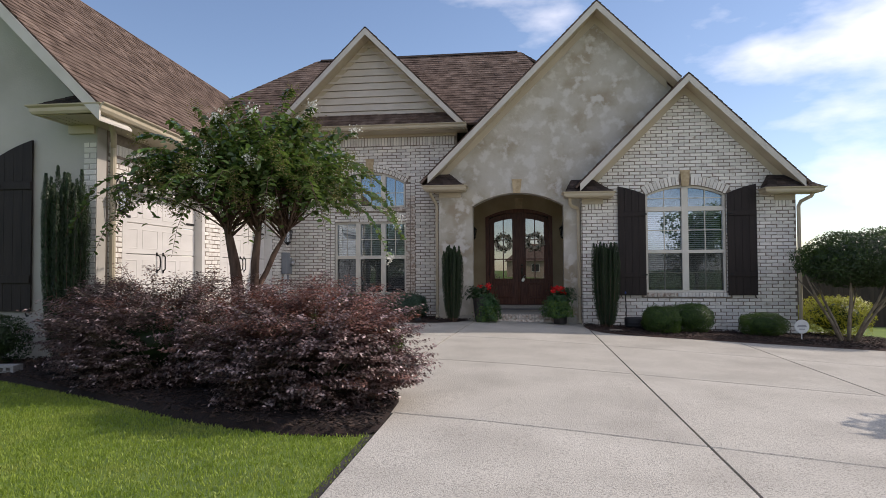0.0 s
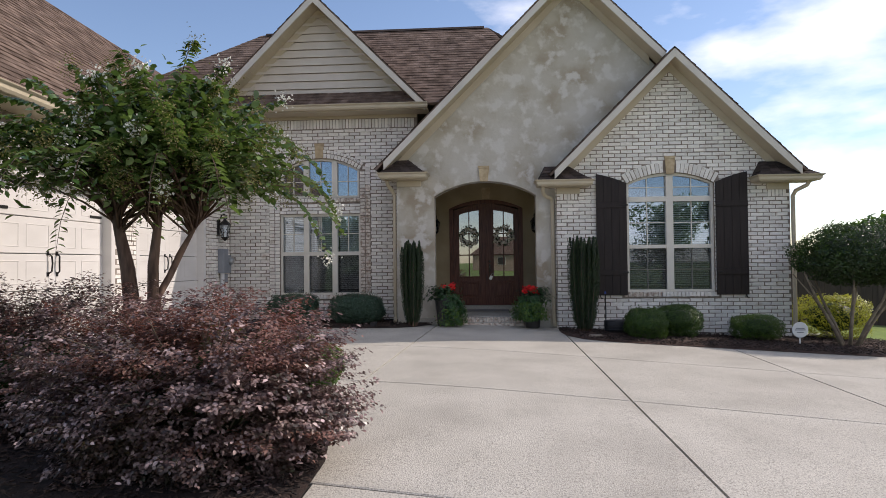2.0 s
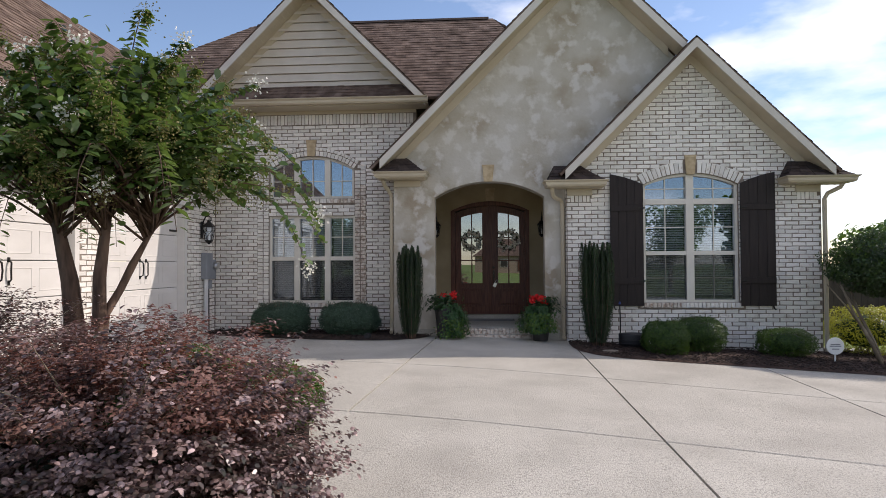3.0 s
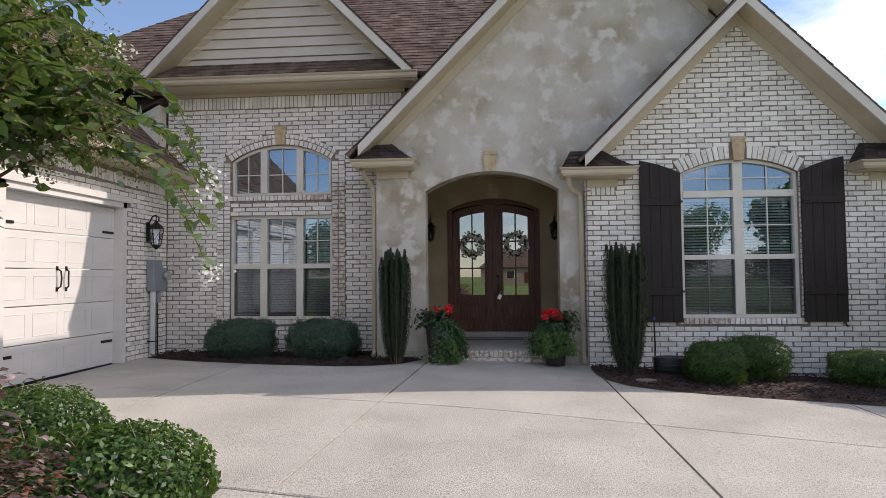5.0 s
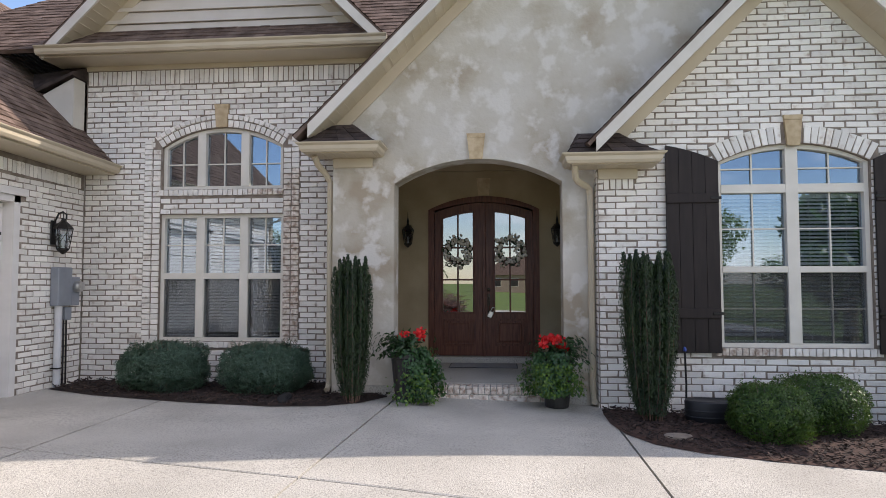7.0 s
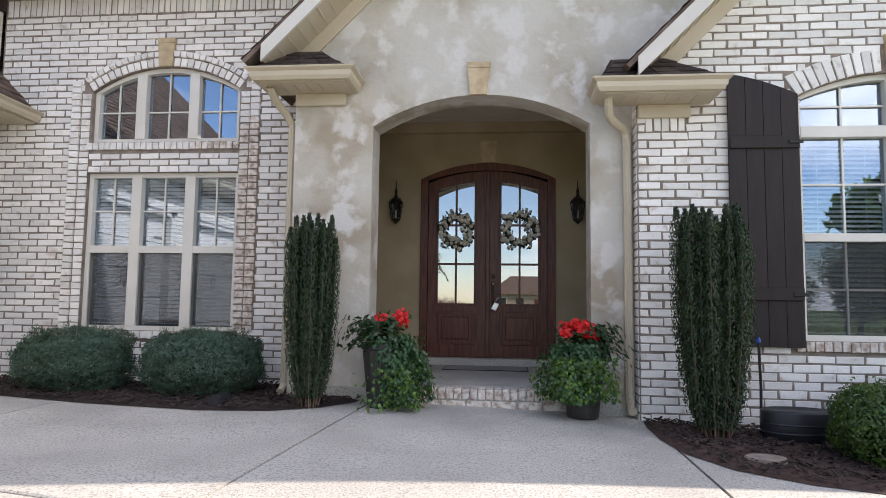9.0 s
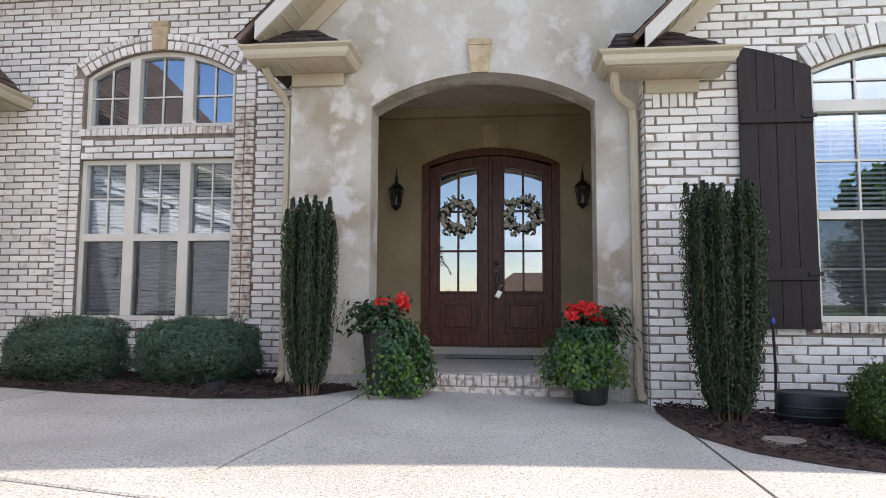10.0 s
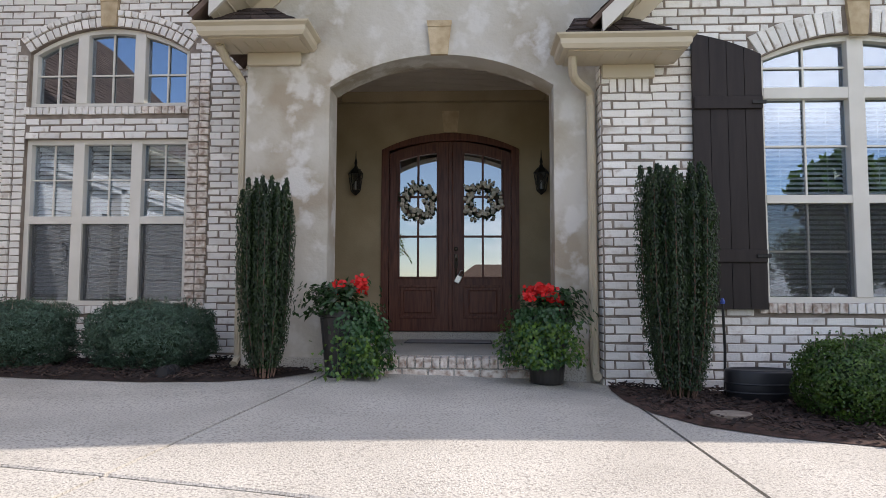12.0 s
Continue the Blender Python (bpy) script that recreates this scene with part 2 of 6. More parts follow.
COTTON = material("dried_flower", [(0.42, 0.38, 0.30), (0.62, 0.58, 0.50)], scale=20, rough=0.9, island=0.25)
SIGN_WHITE = material("white_sign", [(0.72, 0.72, 0.70), (0.8, 0.8, 0.78)], scale=5, rough=0.5)
SIGN_INK = material("sign_ink", [(0.2, 0.2, 0.22), (0.24, 0.24, 0.26)], scale=5, rough=0.6)

# ---- mesh helpers ----
def part(name, bm, mat, parent=None, label="", smooth=False):
    me = bpy.data.meshes.new(name)
    if smooth:
        for f in bm.faces:
            f.smooth = True
    bm.to_mesh(me)
    bm.free()
    me.materials.append(mat)
    ob = new(name, me)
    if parent is not None:
        ob.parent = parent
    if label:
        ob["label"] = label
    return ob


def solid(name, bm, mat, label, category, kind="", group="", smooth=False):
    return tagged(part(name, bm, mat, None, "", smooth), label, category, group, kind)


def thing(name, place, label, category, group="", kind="", turn=0):
    ob = new(name)
    ob.matrix_basis = pose(*place, 0, 0, turn)
    return tagged(ob, label, category, group, kind)


def mesh_part(name, verts, faces, mat, parent=None, label=""):
    me = bpy.data.meshes.new(name)
    me.from_pydata(verts, [], faces)
    me.materials.append(mat)
    ob = new(name, me)
    if parent is not None:
        ob.parent = parent
    if label:
        ob["label"] = label
    return ob


def box(bm, x0, x1, y0, y1, z0, z1, bevel=0.0):
    r = bmesh.ops.create_cube(bm, size=1)
    vs = r["verts"]
    for v in vs:
        v.co = Vector((x0 + (v.co.x + 0.5) * (x1 - x0), y0 + (v.co.y + 0.5) * (y1 - y0), z0 + (v.co.z + 0.5) * (z1 - z0)))
    if bevel:
        es = list({e for v in vs for e in v.link_edges})
        bmesh.ops.bevel(bm, geom=es, offset=bevel, segments=1, affect="EDGES")
    return bm


def nbox(*a, bevel=0.0):
    return box(bmesh.new(), *a, bevel=bevel)


def prism(bm, pts, y0, y1):
    """A polygon in x, z drawn out from y0 to y1."""
    a = [bm.verts.new((x, y0, z)) for x, z in pts]
    b = [bm.verts.new((x, y1, z)) for x, z in pts]
    n = len(pts)
    bm.faces.new(a)
    bm.faces.new(b[::-1])
    for i in range(n):
        bm.faces.new((a[i], b[i], b[(i + 1) % n], a[(i + 1) % n]))
    bmesh.ops.recalc_face_normals(bm, faces=bm.faces[:])
    return bm


def sheet_with_holes(outer, holes, y0, y1):
    """A wall in x, z with openings, y0 to y1 thick."""
    bm = bmesh.new()
    es = []
    for loop in [outer, *holes]:
        vs = [bm.verts.new((x, y0, z)) for x, z in loop]
        es += [bm.edges.new((vs[i], vs[(i + 1) % len(vs)])) for i in range(len(vs))]
    bmesh.ops.triangle_fill(bm, use_beauty=True, edges=es)
    r = bmesh.ops.extrude_face_region(bm, geom=bm.faces[:])
    for v in r["geom"]:
        if isinstance(v, bmesh.types.BMVert):
            v.co.y = y1
    bmesh.ops.recalc_face_normals(bm, faces=bm.faces[:])
    return bm


def hull8(bm, pts):
    """A block from eight corners: four below, then the four above them."""
    v = [bm.verts.new(p) for p in pts]
    for f in ((3, 2, 1, 0), (4, 5, 6, 7), (0, 1, 5, 4), (1, 2, 6, 5), (2, 3, 7, 6), (3, 0, 4, 7)):
        bm.faces.new([v[i] for i in f])
    bmesh.ops.recalc_face_normals(bm, faces=bm.faces[:])
    return bm


def tube(bm, pts, radii, sides=10, caps=True):
    pts = [Vector(p) for p in pts]
    if not hasattr(radii, "__len__"):
        radii = [radii] * len(pts)
    rings, ref = [], Vector((0.31, 0.77, 0.55))
    for i, p in enumerate(pts):
        d = (pts[min(i + 1, len(pts) - 1)] - pts[max(i - 1, 0)]).normalized()
        a = d.cross(ref)
        if a.length < 0.1:
            a = d.cross(Vector((1, 0, 0)))
        a.normalize()
        b = d.cross(a)
        rings.append([bm.verts.new(p + radii[i] * (a * math.cos(2 * math.pi * k / sides) + b * math.sin(2 * math.pi * k / sides))) for k in range(sides)])
    for r0, r1 in zip(rings, rings[1:]):
        for k in range(sides):
            bm.faces.new((r0[k], r0[(k + 1) % sides], r1[(k + 1) % sides], r1[k]))
    if caps:
        bm.faces.new(rings[0][::-1])
        bm.faces.new(rings[-1])
    bmesh.ops.recalc_face_normals(bm, faces=bm.faces[:])
    return bm


def lathe(bm, profile, sides=20, cx=0.0, cy=0.0):
    """Rings of (radius, z) about an upright axis."""
    rings = [[bm.verts.new((cx + r * math.cos(2 * math.pi * k / sides), cy + r * math.sin(2 * math.pi * k / sides), z)) for k in range(sides)] for r, z in profile]
    for r0, r1 in zip(rings, rings[1:]):
        for k in range(sides):
            bm.faces.new((r0[k], r0[(k + 1) % sides], r1[(k + 1) % sides], r1[k]))
    bm.faces.new(rings[0][::-1])
    bm.faces.new(rings[-1])
    bmesh.ops.recalc_face_normals(bm, faces=bm.faces[:])
    return bm


def arc(x0, x1, spring, crown, n=14):
    """Points of a flat arch from x1 back to x0."""
    half, rise, mid = (x1 - x0) / 2, crown - spring, (x0 + x1) / 2
    rad = (half * half + rise * rise) / (2 * rise)
    a = math.asin(half / rad)
    return [(mid + rad * math.sin(a - 2 * a * i / n), crown - rad + rad * math.cos(a - 2 * a * i / n)) for i in range(n + 1)]


def arched(x0, x1, z0, spring, crown, n=14):
    return [(x0, z0), (x1, z0)] + arc(x0, x1, spring, crown, n)


# ---- ground: level lawn that falls a little to the right and to the street ----
def ground_z(x, y):
    s = -0.045 * (x - 1.0)
    cross = 0.055 - 0.02 * math.log1p(math.exp(min(40, (0.055 - s) / 0.02)))
    cross = max(cross, -0.9)
    return cross - 0.008 * max(-4.0, min(30.0, 15.0 - y))


def patch(name, xs, ys, dz, mat, label, category, keep=None, bumps=0.0):
    vs, fs, idx = [], [], {}
    for j, y in enumerate(ys):
        for i, x in enumerate(xs):
            idx[i, j] = len(vs)
            vs.append((x, y, ground_z(x, y) + dz + bumps * (noise.noise((x * 6, y * 6, 0)) + 0.6 * noise.noise((x * 17, y * 17, 3)))))
    for j in range(len(ys) - 1):
        for i in range(len(xs) - 1):
            if keep is None or keep((xs[i] + xs[i + 1]) / 2, (ys[j] + ys[j + 1]) / 2):
                fs.append((idx[i, j], idx[i + 1, j], idx[i + 1, j + 1], idx[i, j + 1]))
    return tagged(mesh_part(name, vs, fs, mat), label, category, kind="structure")


far = [-900, -300, -120, -60, -40]
near = [-25 + 0.5 * i for i in range(101)]
out = [40, 60, 120, 300, 900]
patch("ground", far + near + out, far + near + out, -0.045, SOIL, "green lawn ground around the house", "lawn")

# ---- driveway of concrete slabs with sunk joints ----
def joint_y(x, y):
    """Cross joints run askew to the house front."""
    return y - (0.215 if y < 13 else 0.0) * (x - 0.3)


def joint_x(x, y):
    """The long joint before the porch leans a little."""
    return x + 0.06 * (y - 12.5) if x == -1.16 else x


def slab_mesh(x0, x1, y0, y1, parent):
    g = 0.012
    y0, y1 = y0 + g, y1 - g
    xa, xb = (joint_x(x0, y0) + g, joint_x(x1, y0) - g), (joint_x(x0, y1) + g, joint_x(x1, y1) - g)
    n = max(2, int((x1 - x0) / 0.7))
    verts, faces = [], []
    for i in range(n + 1):
        x, u = xa[0] + (xa[1] - xa[0]) * i / n, xb[0] + (xb[1] - xb[0]) * i / n
        wob = 0.006 * noise.noise((x * 3.0, y0, 1.0))
        ya, yb = joint_y(x, y0), joint_y(u, y1)
        ya, yb = ya + wob, yb + 0.006 * noise.noise((x * 3.0, y1, 1.0))
        za, zb = ground_z(x, ya), ground_z(u, yb)
        verts += [(x, ya, za - 0.1), (x, ya, za - 0.008), (x, ya + 0.012, za), (u, yb - 0.012, zb), (u, yb, zb - 0.008), (u, yb, zb - 0.1)]
    for i in range(n):
        a, b = i * 6, i * 6 + 6
        faces += [(a + k, a + k + 1, b + k + 1, b + k) for k in range(5)]
    faces += [tuple(range(6)), tuple(range(n * 6 + 5, n * 6 - 1, -1))]
    ob = mesh_part("slab", [(x, y, z) for x, y, z in verts], [f[::-1] for f in faces], CONCRETE, parent)
    return ob


drive = thing("driveway", (0, 0, 0), "pale concrete driveway in large slabs", "driveway", kind="structure")
XL = [-6.12, -3.92, -1.16, 1.66, 4.45, 7.9, 11.0, 14.0]
YL = [-11.6, -8.2, -4.7, -1.3, 2.15, 5.6, 9.0, 12.05, 16.9]
for i in range(len(XL) - 1):
    for j in range(len(YL) - 1):
        if (XL[i] < -1.2 and YL[j] < 8.7) or (XL[i] > 7.8 and YL[j] > -4.8):
            continue
        x0 = XL[i] if XL[i] != -1.16 or YL[j] > 8.7 else -1.75 if YL[j] > 5 else -1.02
        slab_mesh(x0, XL[i + 1], YL[j], YL[j + 1], drive)
patch("driveway_base", [-7.1 + 0.5 * i for i in range(44)], [-12 + 0.6 * j for j in range(49)], -0.025, JOINT, "dark packed base under the driveway slabs", "driveway base", keep=lambda x, y: (x > -1.02 or y > 8.8) and (x < 7.8 or y < -1.6))


# ---- beds of mulch ----
def inside(pts, x, y):
    c, n = False, len(pts)
    for i in range(n):
        (ax, ay), (bx, by) = pts[i], pts[i - 1]
        if (ay > y) != (by > y) and x < (bx - ax) * (y - ay) / (by - ay) + ax:
            c = not c
    return c


def bed(name, outline, label, h=0.04, seed=1, chips=2500):
    """A mound of mulch whose rim lies on the ground, with loose bark chips on it."""
    bm = bmesh.new()
    es = []
    vs = [bm.verts.new((x, y, 0)) for x, y in outline]
    es = [bm.edges.new((vs[i], vs[(i + 1) % len(vs)])) for i in range(len(vs))]
    bmesh.ops.triangle_fill(bm, use_beauty=True, edges=es)
    for _ in range(5):
        long_edges = [e for e in bm.edges if e.calc_length() > 0.28]
        if not long_edges:
            break
        bmesh.ops.subdivide_edges(bm, edges=long_edges, cuts=1)
        bmesh.ops.triangulate(bm, faces=bm.faces[:])
    rim = {v for e in bm.edges if len(e.link_faces) == 1 for v in e.verts}
    for v in bm.verts:
        up = (-0.05 if v.co.y < 8.0 and v.co.x < -1.15 else 0.006) if v in rim else h * (0.8 + 0.5 * noise.noise(v.co * 4))
        v.co.z = ground_z(v.co.x, v.co.y) + up
    bmesh.ops.recalc_face_normals(bm, faces=bm.faces[:])
    for f in bm.faces:
        if f.normal.z < 0:
            f.normal_flip()
        f.smooth = True
    ob = tagged(part(name, bm, MULCH), label, "mulch bed", kind="structure")
    rnd = random.Random(seed)
    xs, ys = [p[0] for p in outline], [p[1] for p in outline]
    verts, faces = [], []
    while len(faces) < chips * 5:
        x, y = rnd.uniform(min(xs), max(xs)), rnd.uniform(min(ys), max(ys))
        if not inside(outline, x, y):
            continue
        a, l, w = rnd.uniform(0, 6.3), rnd.uniform(0.012, 0.04), rnd.uniform(0.005, 0.012)
        tilt = rnd.uniform(-0.5, 0.5)
        c, s = math.cos(a), math.sin(a)
        z = ground_z(x, y) + h * 0.8 + rnd.uniform(0.0, 0.02)
        k = len(verts)
        for u, v, t in ((-l, -w, 0), (l, -w, 0), (l, w, 0), (-l, w, 0), (-l, -w, 0.006), (l, -w, 0.006), (l, w, 0.006), (-l, w, 0.006)):
            verts.append((x + u * c - v * s, y + u * s + v * c, z + u * tilt + t))
        faces += [(k + 4, k + 5, k + 6, k + 7), (k, k + 1, k + 5, k + 4), (k + 1, k + 2, k + 6, k + 5), (k + 2, k + 3, k + 7, k + 6), (k + 3, k, k + 4, k + 7)]
    tagged(mesh_part("bark_chips", verts, faces, BARK_CHIP, ob), kind="stuff")
    return ob


BED_LEFT = [(-5.95, 16.75), (-5.95, 15.95), (-5.0, 15.55), (-3.6, 15.2), (-2.4, 15.02), (-1.75, 15.1), (-1.35, 15.35), (-1.1, 15.75), (-1.1, 15.86), (-1.9, 15.9), (-1.95, 16.75)]
BED_RIGHT = [(1.64, 15.65), (1.60, 15.3), (1.6, 14.8), (1.68, 14.35), (1.9, 13.97), (2.3, 13.74), (2.9, 13.62), (4.4, 13.45), (5.6, 13.3), (7.0, 13.2), (8.4, 13.3), (9.2, 14.0), (9.0, 15.2), (7.6, 16.2), (6.5, 16.4), (6.5, 15.65)]
BED_TREE = [(-1.005, 5.2), (-1.35, 5.13), (-1.75, 5.13), (-2.3, 5.27), (-2.9, 5.52), (-3.7, 5.95), (-4.6, 6.45), (-6.3, 7.25), (-9.5, 7.6), (-12, 7.7), (-12, 8.68), (-6.2, 8.68), (-6.1, 10.6), (-5.5, 11.3), (-4.2, 11.0), (-2.9, 10.4), (-1.95, 9.6), (-1.62, 8.8), (-1.45, 8.2), (-1.22, 7.2), (-1.04, 6.3)]
bed("bed_left", BED_LEFT, "dark brown mulch bed along the brick wall", seed=2, chips=1800)
bed("bed_right", BED_RIGHT, "dark brown mulch bed along the gabled wall", seed=3, chips=5000)
bed("bed_tree", BED_TREE, "dark brown mulch bed under the shrubs", seed=4, chips=9000)

# ---- walls ----
Y_RIGHT, Y_MID, Y_LEFT, Y_DOOR, X_WING = 15.69, 15.89, 16.80, 18.39, -6.05
BASE = -0.45

R_OUT = [(1.62, BASE), (6.48, BASE), (6.48, 3.3), (4.04, 5.62), (1.62, 3.3)]
R_WIN = arched(3.11, 4.93, 0.74, 3.05, 3.28)
wall_right = solid("wall_brick_right", sheet_with_holes(R_OUT, [R_WIN], Y_RIGHT, Y_RIGHT + 0.22), MORTAR, "whitewashed brick gable wall with a wide arched window", "wall", "structure")

L_OUT = [(-6.06, BASE), (-1.5, BASE), (-1.5, 5.02), (-6.06, 5.02)]
L_WIN = [(-4.82, 0.67), (-2.87, 0.67), (-2.87, 2.60), (-4.82, 2.60)]
L_TOP = arched(-4.80, -2.89, 2.98, 3.63, 3.93)
wall_left = solid("wall_brick_left", sheet_with_holes(L_OUT, [L_WIN, L_TOP], Y_LEFT, Y_LEFT + 0.22), MORTAR, "tall whitewashed brick wall with a stacked arched window", "wall", "structure")

M_OUT = [(-1.87, BASE), (1.7, BASE), (1.7, 3.36), (6.1, 3.36), (2.0, 7.46), (-1.87, 3.6)]
M_OPEN = arched(-1.03, 1.20, BASE + 0.02, 2.88, 3.20, 20)
M_SHELL = M_OUT[:1] + [(-1.03, BASE)] + [(-1.03, 2.88)] + arc(-1.03, 1.20, 2.88, 3.20, 20)[::-1][1:-1] + [(1.20, 2.88), (1.20, BASE)] + M_OUT[1:]
wall_mid = solid("wall_stucco_porch", sheet_with_holes(M_SHELL, [], Y_MID, Y_MID + 0.36), STUCCO, "mottled grey-beige stucco gable with an arched porch opening", "wall", "structure")

# porch inside: side walls, back wall with the arched doorway, ceiling, floor
D_OPEN = arched(-0.85, 1.04, 0.27, 2.80, 3.03, 16)
solid("wall_porch_back", sheet_with_holes([(-1.62, BASE), (1.62, BASE), (1.62, 3.75), (-1.62, 3.75)], [D_OPEN], Y_DOOR, Y_DOOR + 0.2), STUCCO_PLAIN, "tan stucco wall around the front doors", "wall", "structure")
solid("wall_porch_west", nbox(-1.72, -1.5, Y_MID + 0.36, Y_DOOR, BASE, 3.75), STUCCO_PLAIN, "tan stucco side wall of the porch", "wall", "structure")
solid("wall_porch_east", nbox(1.5, 1.72, Y_MID + 0.36, Y_DOOR, BASE, 3.75), STUCCO_PLAIN, "tan stucco side wall of the porch", "wall", "structure")
bm = bmesh.new()
box(bm, -1.62, 1.62, Y_MID + 0.36, Y_DOOR, 3.62, 3.75)
for i in range(22):
    y = Y_MID + 0.38 + i * 0.098
    box(bm, -1.5, 1.5, y, y + 0.088, 3.60, 3.62)
solid("ceiling_porch", bm, SIDING, "beaded board porch ceiling", "ceiling", "structure")
bm = bmesh.new()
for x0, x1, y0, y1 in ((-1.5, 1.5, Y_DOOR - 0.1, Y_DOOR - 0.004), (-1.496, -1.4, Y_MID + 0.37, Y_DOOR - 0.1), (1.4, 1.496, Y_MID + 0.37, Y_DOOR - 0.1)):
    box(bm, x0, x1, y0, y1, 3.46, 3.6)
solid("trim_porch_crown", bm, STUCCO_PLAIN, "tan crown moulding under the porch ceiling", "trim", "structure")

# wing with the garage: long side faces the drive, gable end faces the lawn
RISE = 0.03
def wing_z(z, y):
    return z + RISE * (16.8 - y)


GARAGE_DOORS, G_TOP = ((9.35, 12.0), (12.65, 15.45)), 2.72
W_SHELL = [(8.975, BASE)]
for g0, g1 in GARAGE_DOORS:
    W_SHELL += [(g0, BASE), (g0, G_TOP), (g1, G_TOP), (g1, BASE)]
W_SHELL += [(16.78, BASE), (16.78, 3.30), (8.975, wing_z(3.30, 8.975))]
SIDE_WALL = Matrix(((0, -1, 0, X_WING), (1, 0, 0, 0), (0, 0, 1, 0), (0, 0, 0, 1)))
wall_wing = solid("wall_brick_wing", sheet_with_holes(W_SHELL, [], 0.0, 0.22), MORTAR, "whitewashed brick side wall of the garage wing", "wall", "structure")
wall_wing.matrix_basis = SIDE_WALL
wing_h = wing_z(3.30, 8.75)
F_OUT = [(-12.35, BASE), (-6.06, BASE), (-6.06, wing_h), (-9.2, wing_h + 3.3), (-12.35, wing_h)]
F_WIN = arched(-8.9, -7.72, 0.75, 2.75, 2.95)
wall_front = solid("wall_stucco_wing", sheet_with_holes(F_OUT, [F_WIN], 8.75, 8.97), STUCCO_GREY, "smooth grey stucco gable end of the garage wing", "wall", "structure")
bm = bmesh.new()
box(bm, -12.35, -12.1, 8.97, 22, BASE, 3.4)
box(bm, -12.35, 6.48, 24.0, 24.2, BASE, 4.6)
box(bm, 6.26, 6.48, 15.91, 24.0, BASE, 3.28)
solid("wall_rear", bm, STUCCO_GREY, "plain rear and outer walls of the house", "wall", "structure")
# Plain backing walls and floor, coloured near black as unlit rooms.
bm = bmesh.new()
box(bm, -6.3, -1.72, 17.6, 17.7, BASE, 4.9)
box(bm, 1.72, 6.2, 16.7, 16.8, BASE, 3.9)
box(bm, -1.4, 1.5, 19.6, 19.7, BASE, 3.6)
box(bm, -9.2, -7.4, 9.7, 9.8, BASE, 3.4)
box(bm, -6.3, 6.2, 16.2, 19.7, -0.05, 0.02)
solid("wall_inner", bm, UNLIT_ROOM, "near-black inner walls painted as unlit rooms behind the windows", "wall", "structure")


# ---- roofs: laid course by course ----
def roof_plane(name, eave_a, eave_b, top_a, top_b, label, thick=0.05, exposure=0.143, near=None, mat=None):
    """Courses of shingles between an eave line and a top line; every tab is a slab of its own."""
    ea, eb, ta, tb = (Vector(p) for p in (eave_a, eave_b, top_a, top_b))
    up = ((ta + tb) / 2 - (ea + eb) / 2)
    side = (eb - ea).normalized()
    normal = side.cross(up).normalized()
    if normal.z < 0:
        normal = -normal
    height = (up - side * up.dot(side)).length
    n = max(1, int(height / exposure))
    verts, faces = [], []
    rnd = random.Random(len(name) + n)
    for i in range(n):
        f0, f1 = i / n, min(1.0, (i + 1.25) / n)
        a0, b0, a1, b1 = ea.lerp(ta, f0), eb.lerp(tb, f0), ea.lerp(ta, f1), eb.lerp(tb, f1)
        width = (b0 - a0).length
        cuts, u = [0.0], rnd.uniform(0.1, 0.3)
        while u < width - 0.05:
            cuts.append(u / width)
            u += rnd.choice((0.16, 0.22, 0.3, 0.36))
        cuts.append(1.0)
        for c0, c1 in zip(cuts, cuts[1:]):
            lift = rnd.choice((0.010, 0.013, 0.018))
            p = [a0.lerp(b0, c0), a0.lerp(b0, c1), a1.lerp(b1, c1), a1.lerp(b1, c0)]
            k = len(verts)
            verts += [p[0] - normal * 0.004, p[1] - normal * 0.004, p[0] + normal * lift, p[1] + normal * lift, p[2] + normal * 0.001, p[3] + normal * 0.001]
            faces += [(k, k + 1, k + 3, k + 2), (k + 2, k + 3, k + 4, k + 5)]
    tabs = []
    if near is not None:
        spot = Vector(near)
        order = sorted(range(len(verts) // 6), key=lambda i: (verts[6 * i] - spot).length)[:300]
        tabs = [[v - verts[6 * i] for v in verts[6 * i:6 * i + 6]] + [verts[6 * i]] for i in order]
        gone = set(order)
        verts = [v for i in range(len(faces) // 2) if i not in gone for v in verts[6 * i:6 * i + 6]]
        faces = [f for i in range(len(verts) // 6) for f in ((6 * i, 6 * i + 1, 6 * i + 3, 6 * i + 2), (6 * i + 2, 6 * i + 3, 6 * i + 4, 6 * i + 5))]
    mat = mat or SHINGLE
    roof = tagged(mesh_part(name, [], [], mat), label, "roof", kind="structure")
    bm = bmesh.new()
    hull8(bm, [p - normal * thick for p in (ea, eb, tb, ta)] + [p - normal * 0.003 for p in (ea, eb, tb, ta)])
    bm.to_mesh(roof.data)
    bm.free()
    tagged(mesh_part("shingles", verts, faces, mat, roof), kind="stuff")
    for *v, spot in tabs:
        mesh_part("shingle", v, [(0, 1, 3, 2), (2, 3, 4, 5)], SHINGLE_PIECE, roof).location = spot
    return roof


def gable_roof(name, xm, zt, half, y0, y1, label, lift=lambda y: 0.0, near=None):
    """Two planes at 45 degrees from the ridge xm, zt; half: plan width to an eave."""
    for s in (-1, 1):
        h = half[0] if s < 0 else half[1]
        roof_plane(name, (xm + s * h, y0, zt - h + lift(y0)), (xm + s * h, y1, zt - h + lift(y1)), (xm, y0, zt + lift(y0)), (xm, y1, zt + lift(y1)), label, near=near if s > 0 else None)


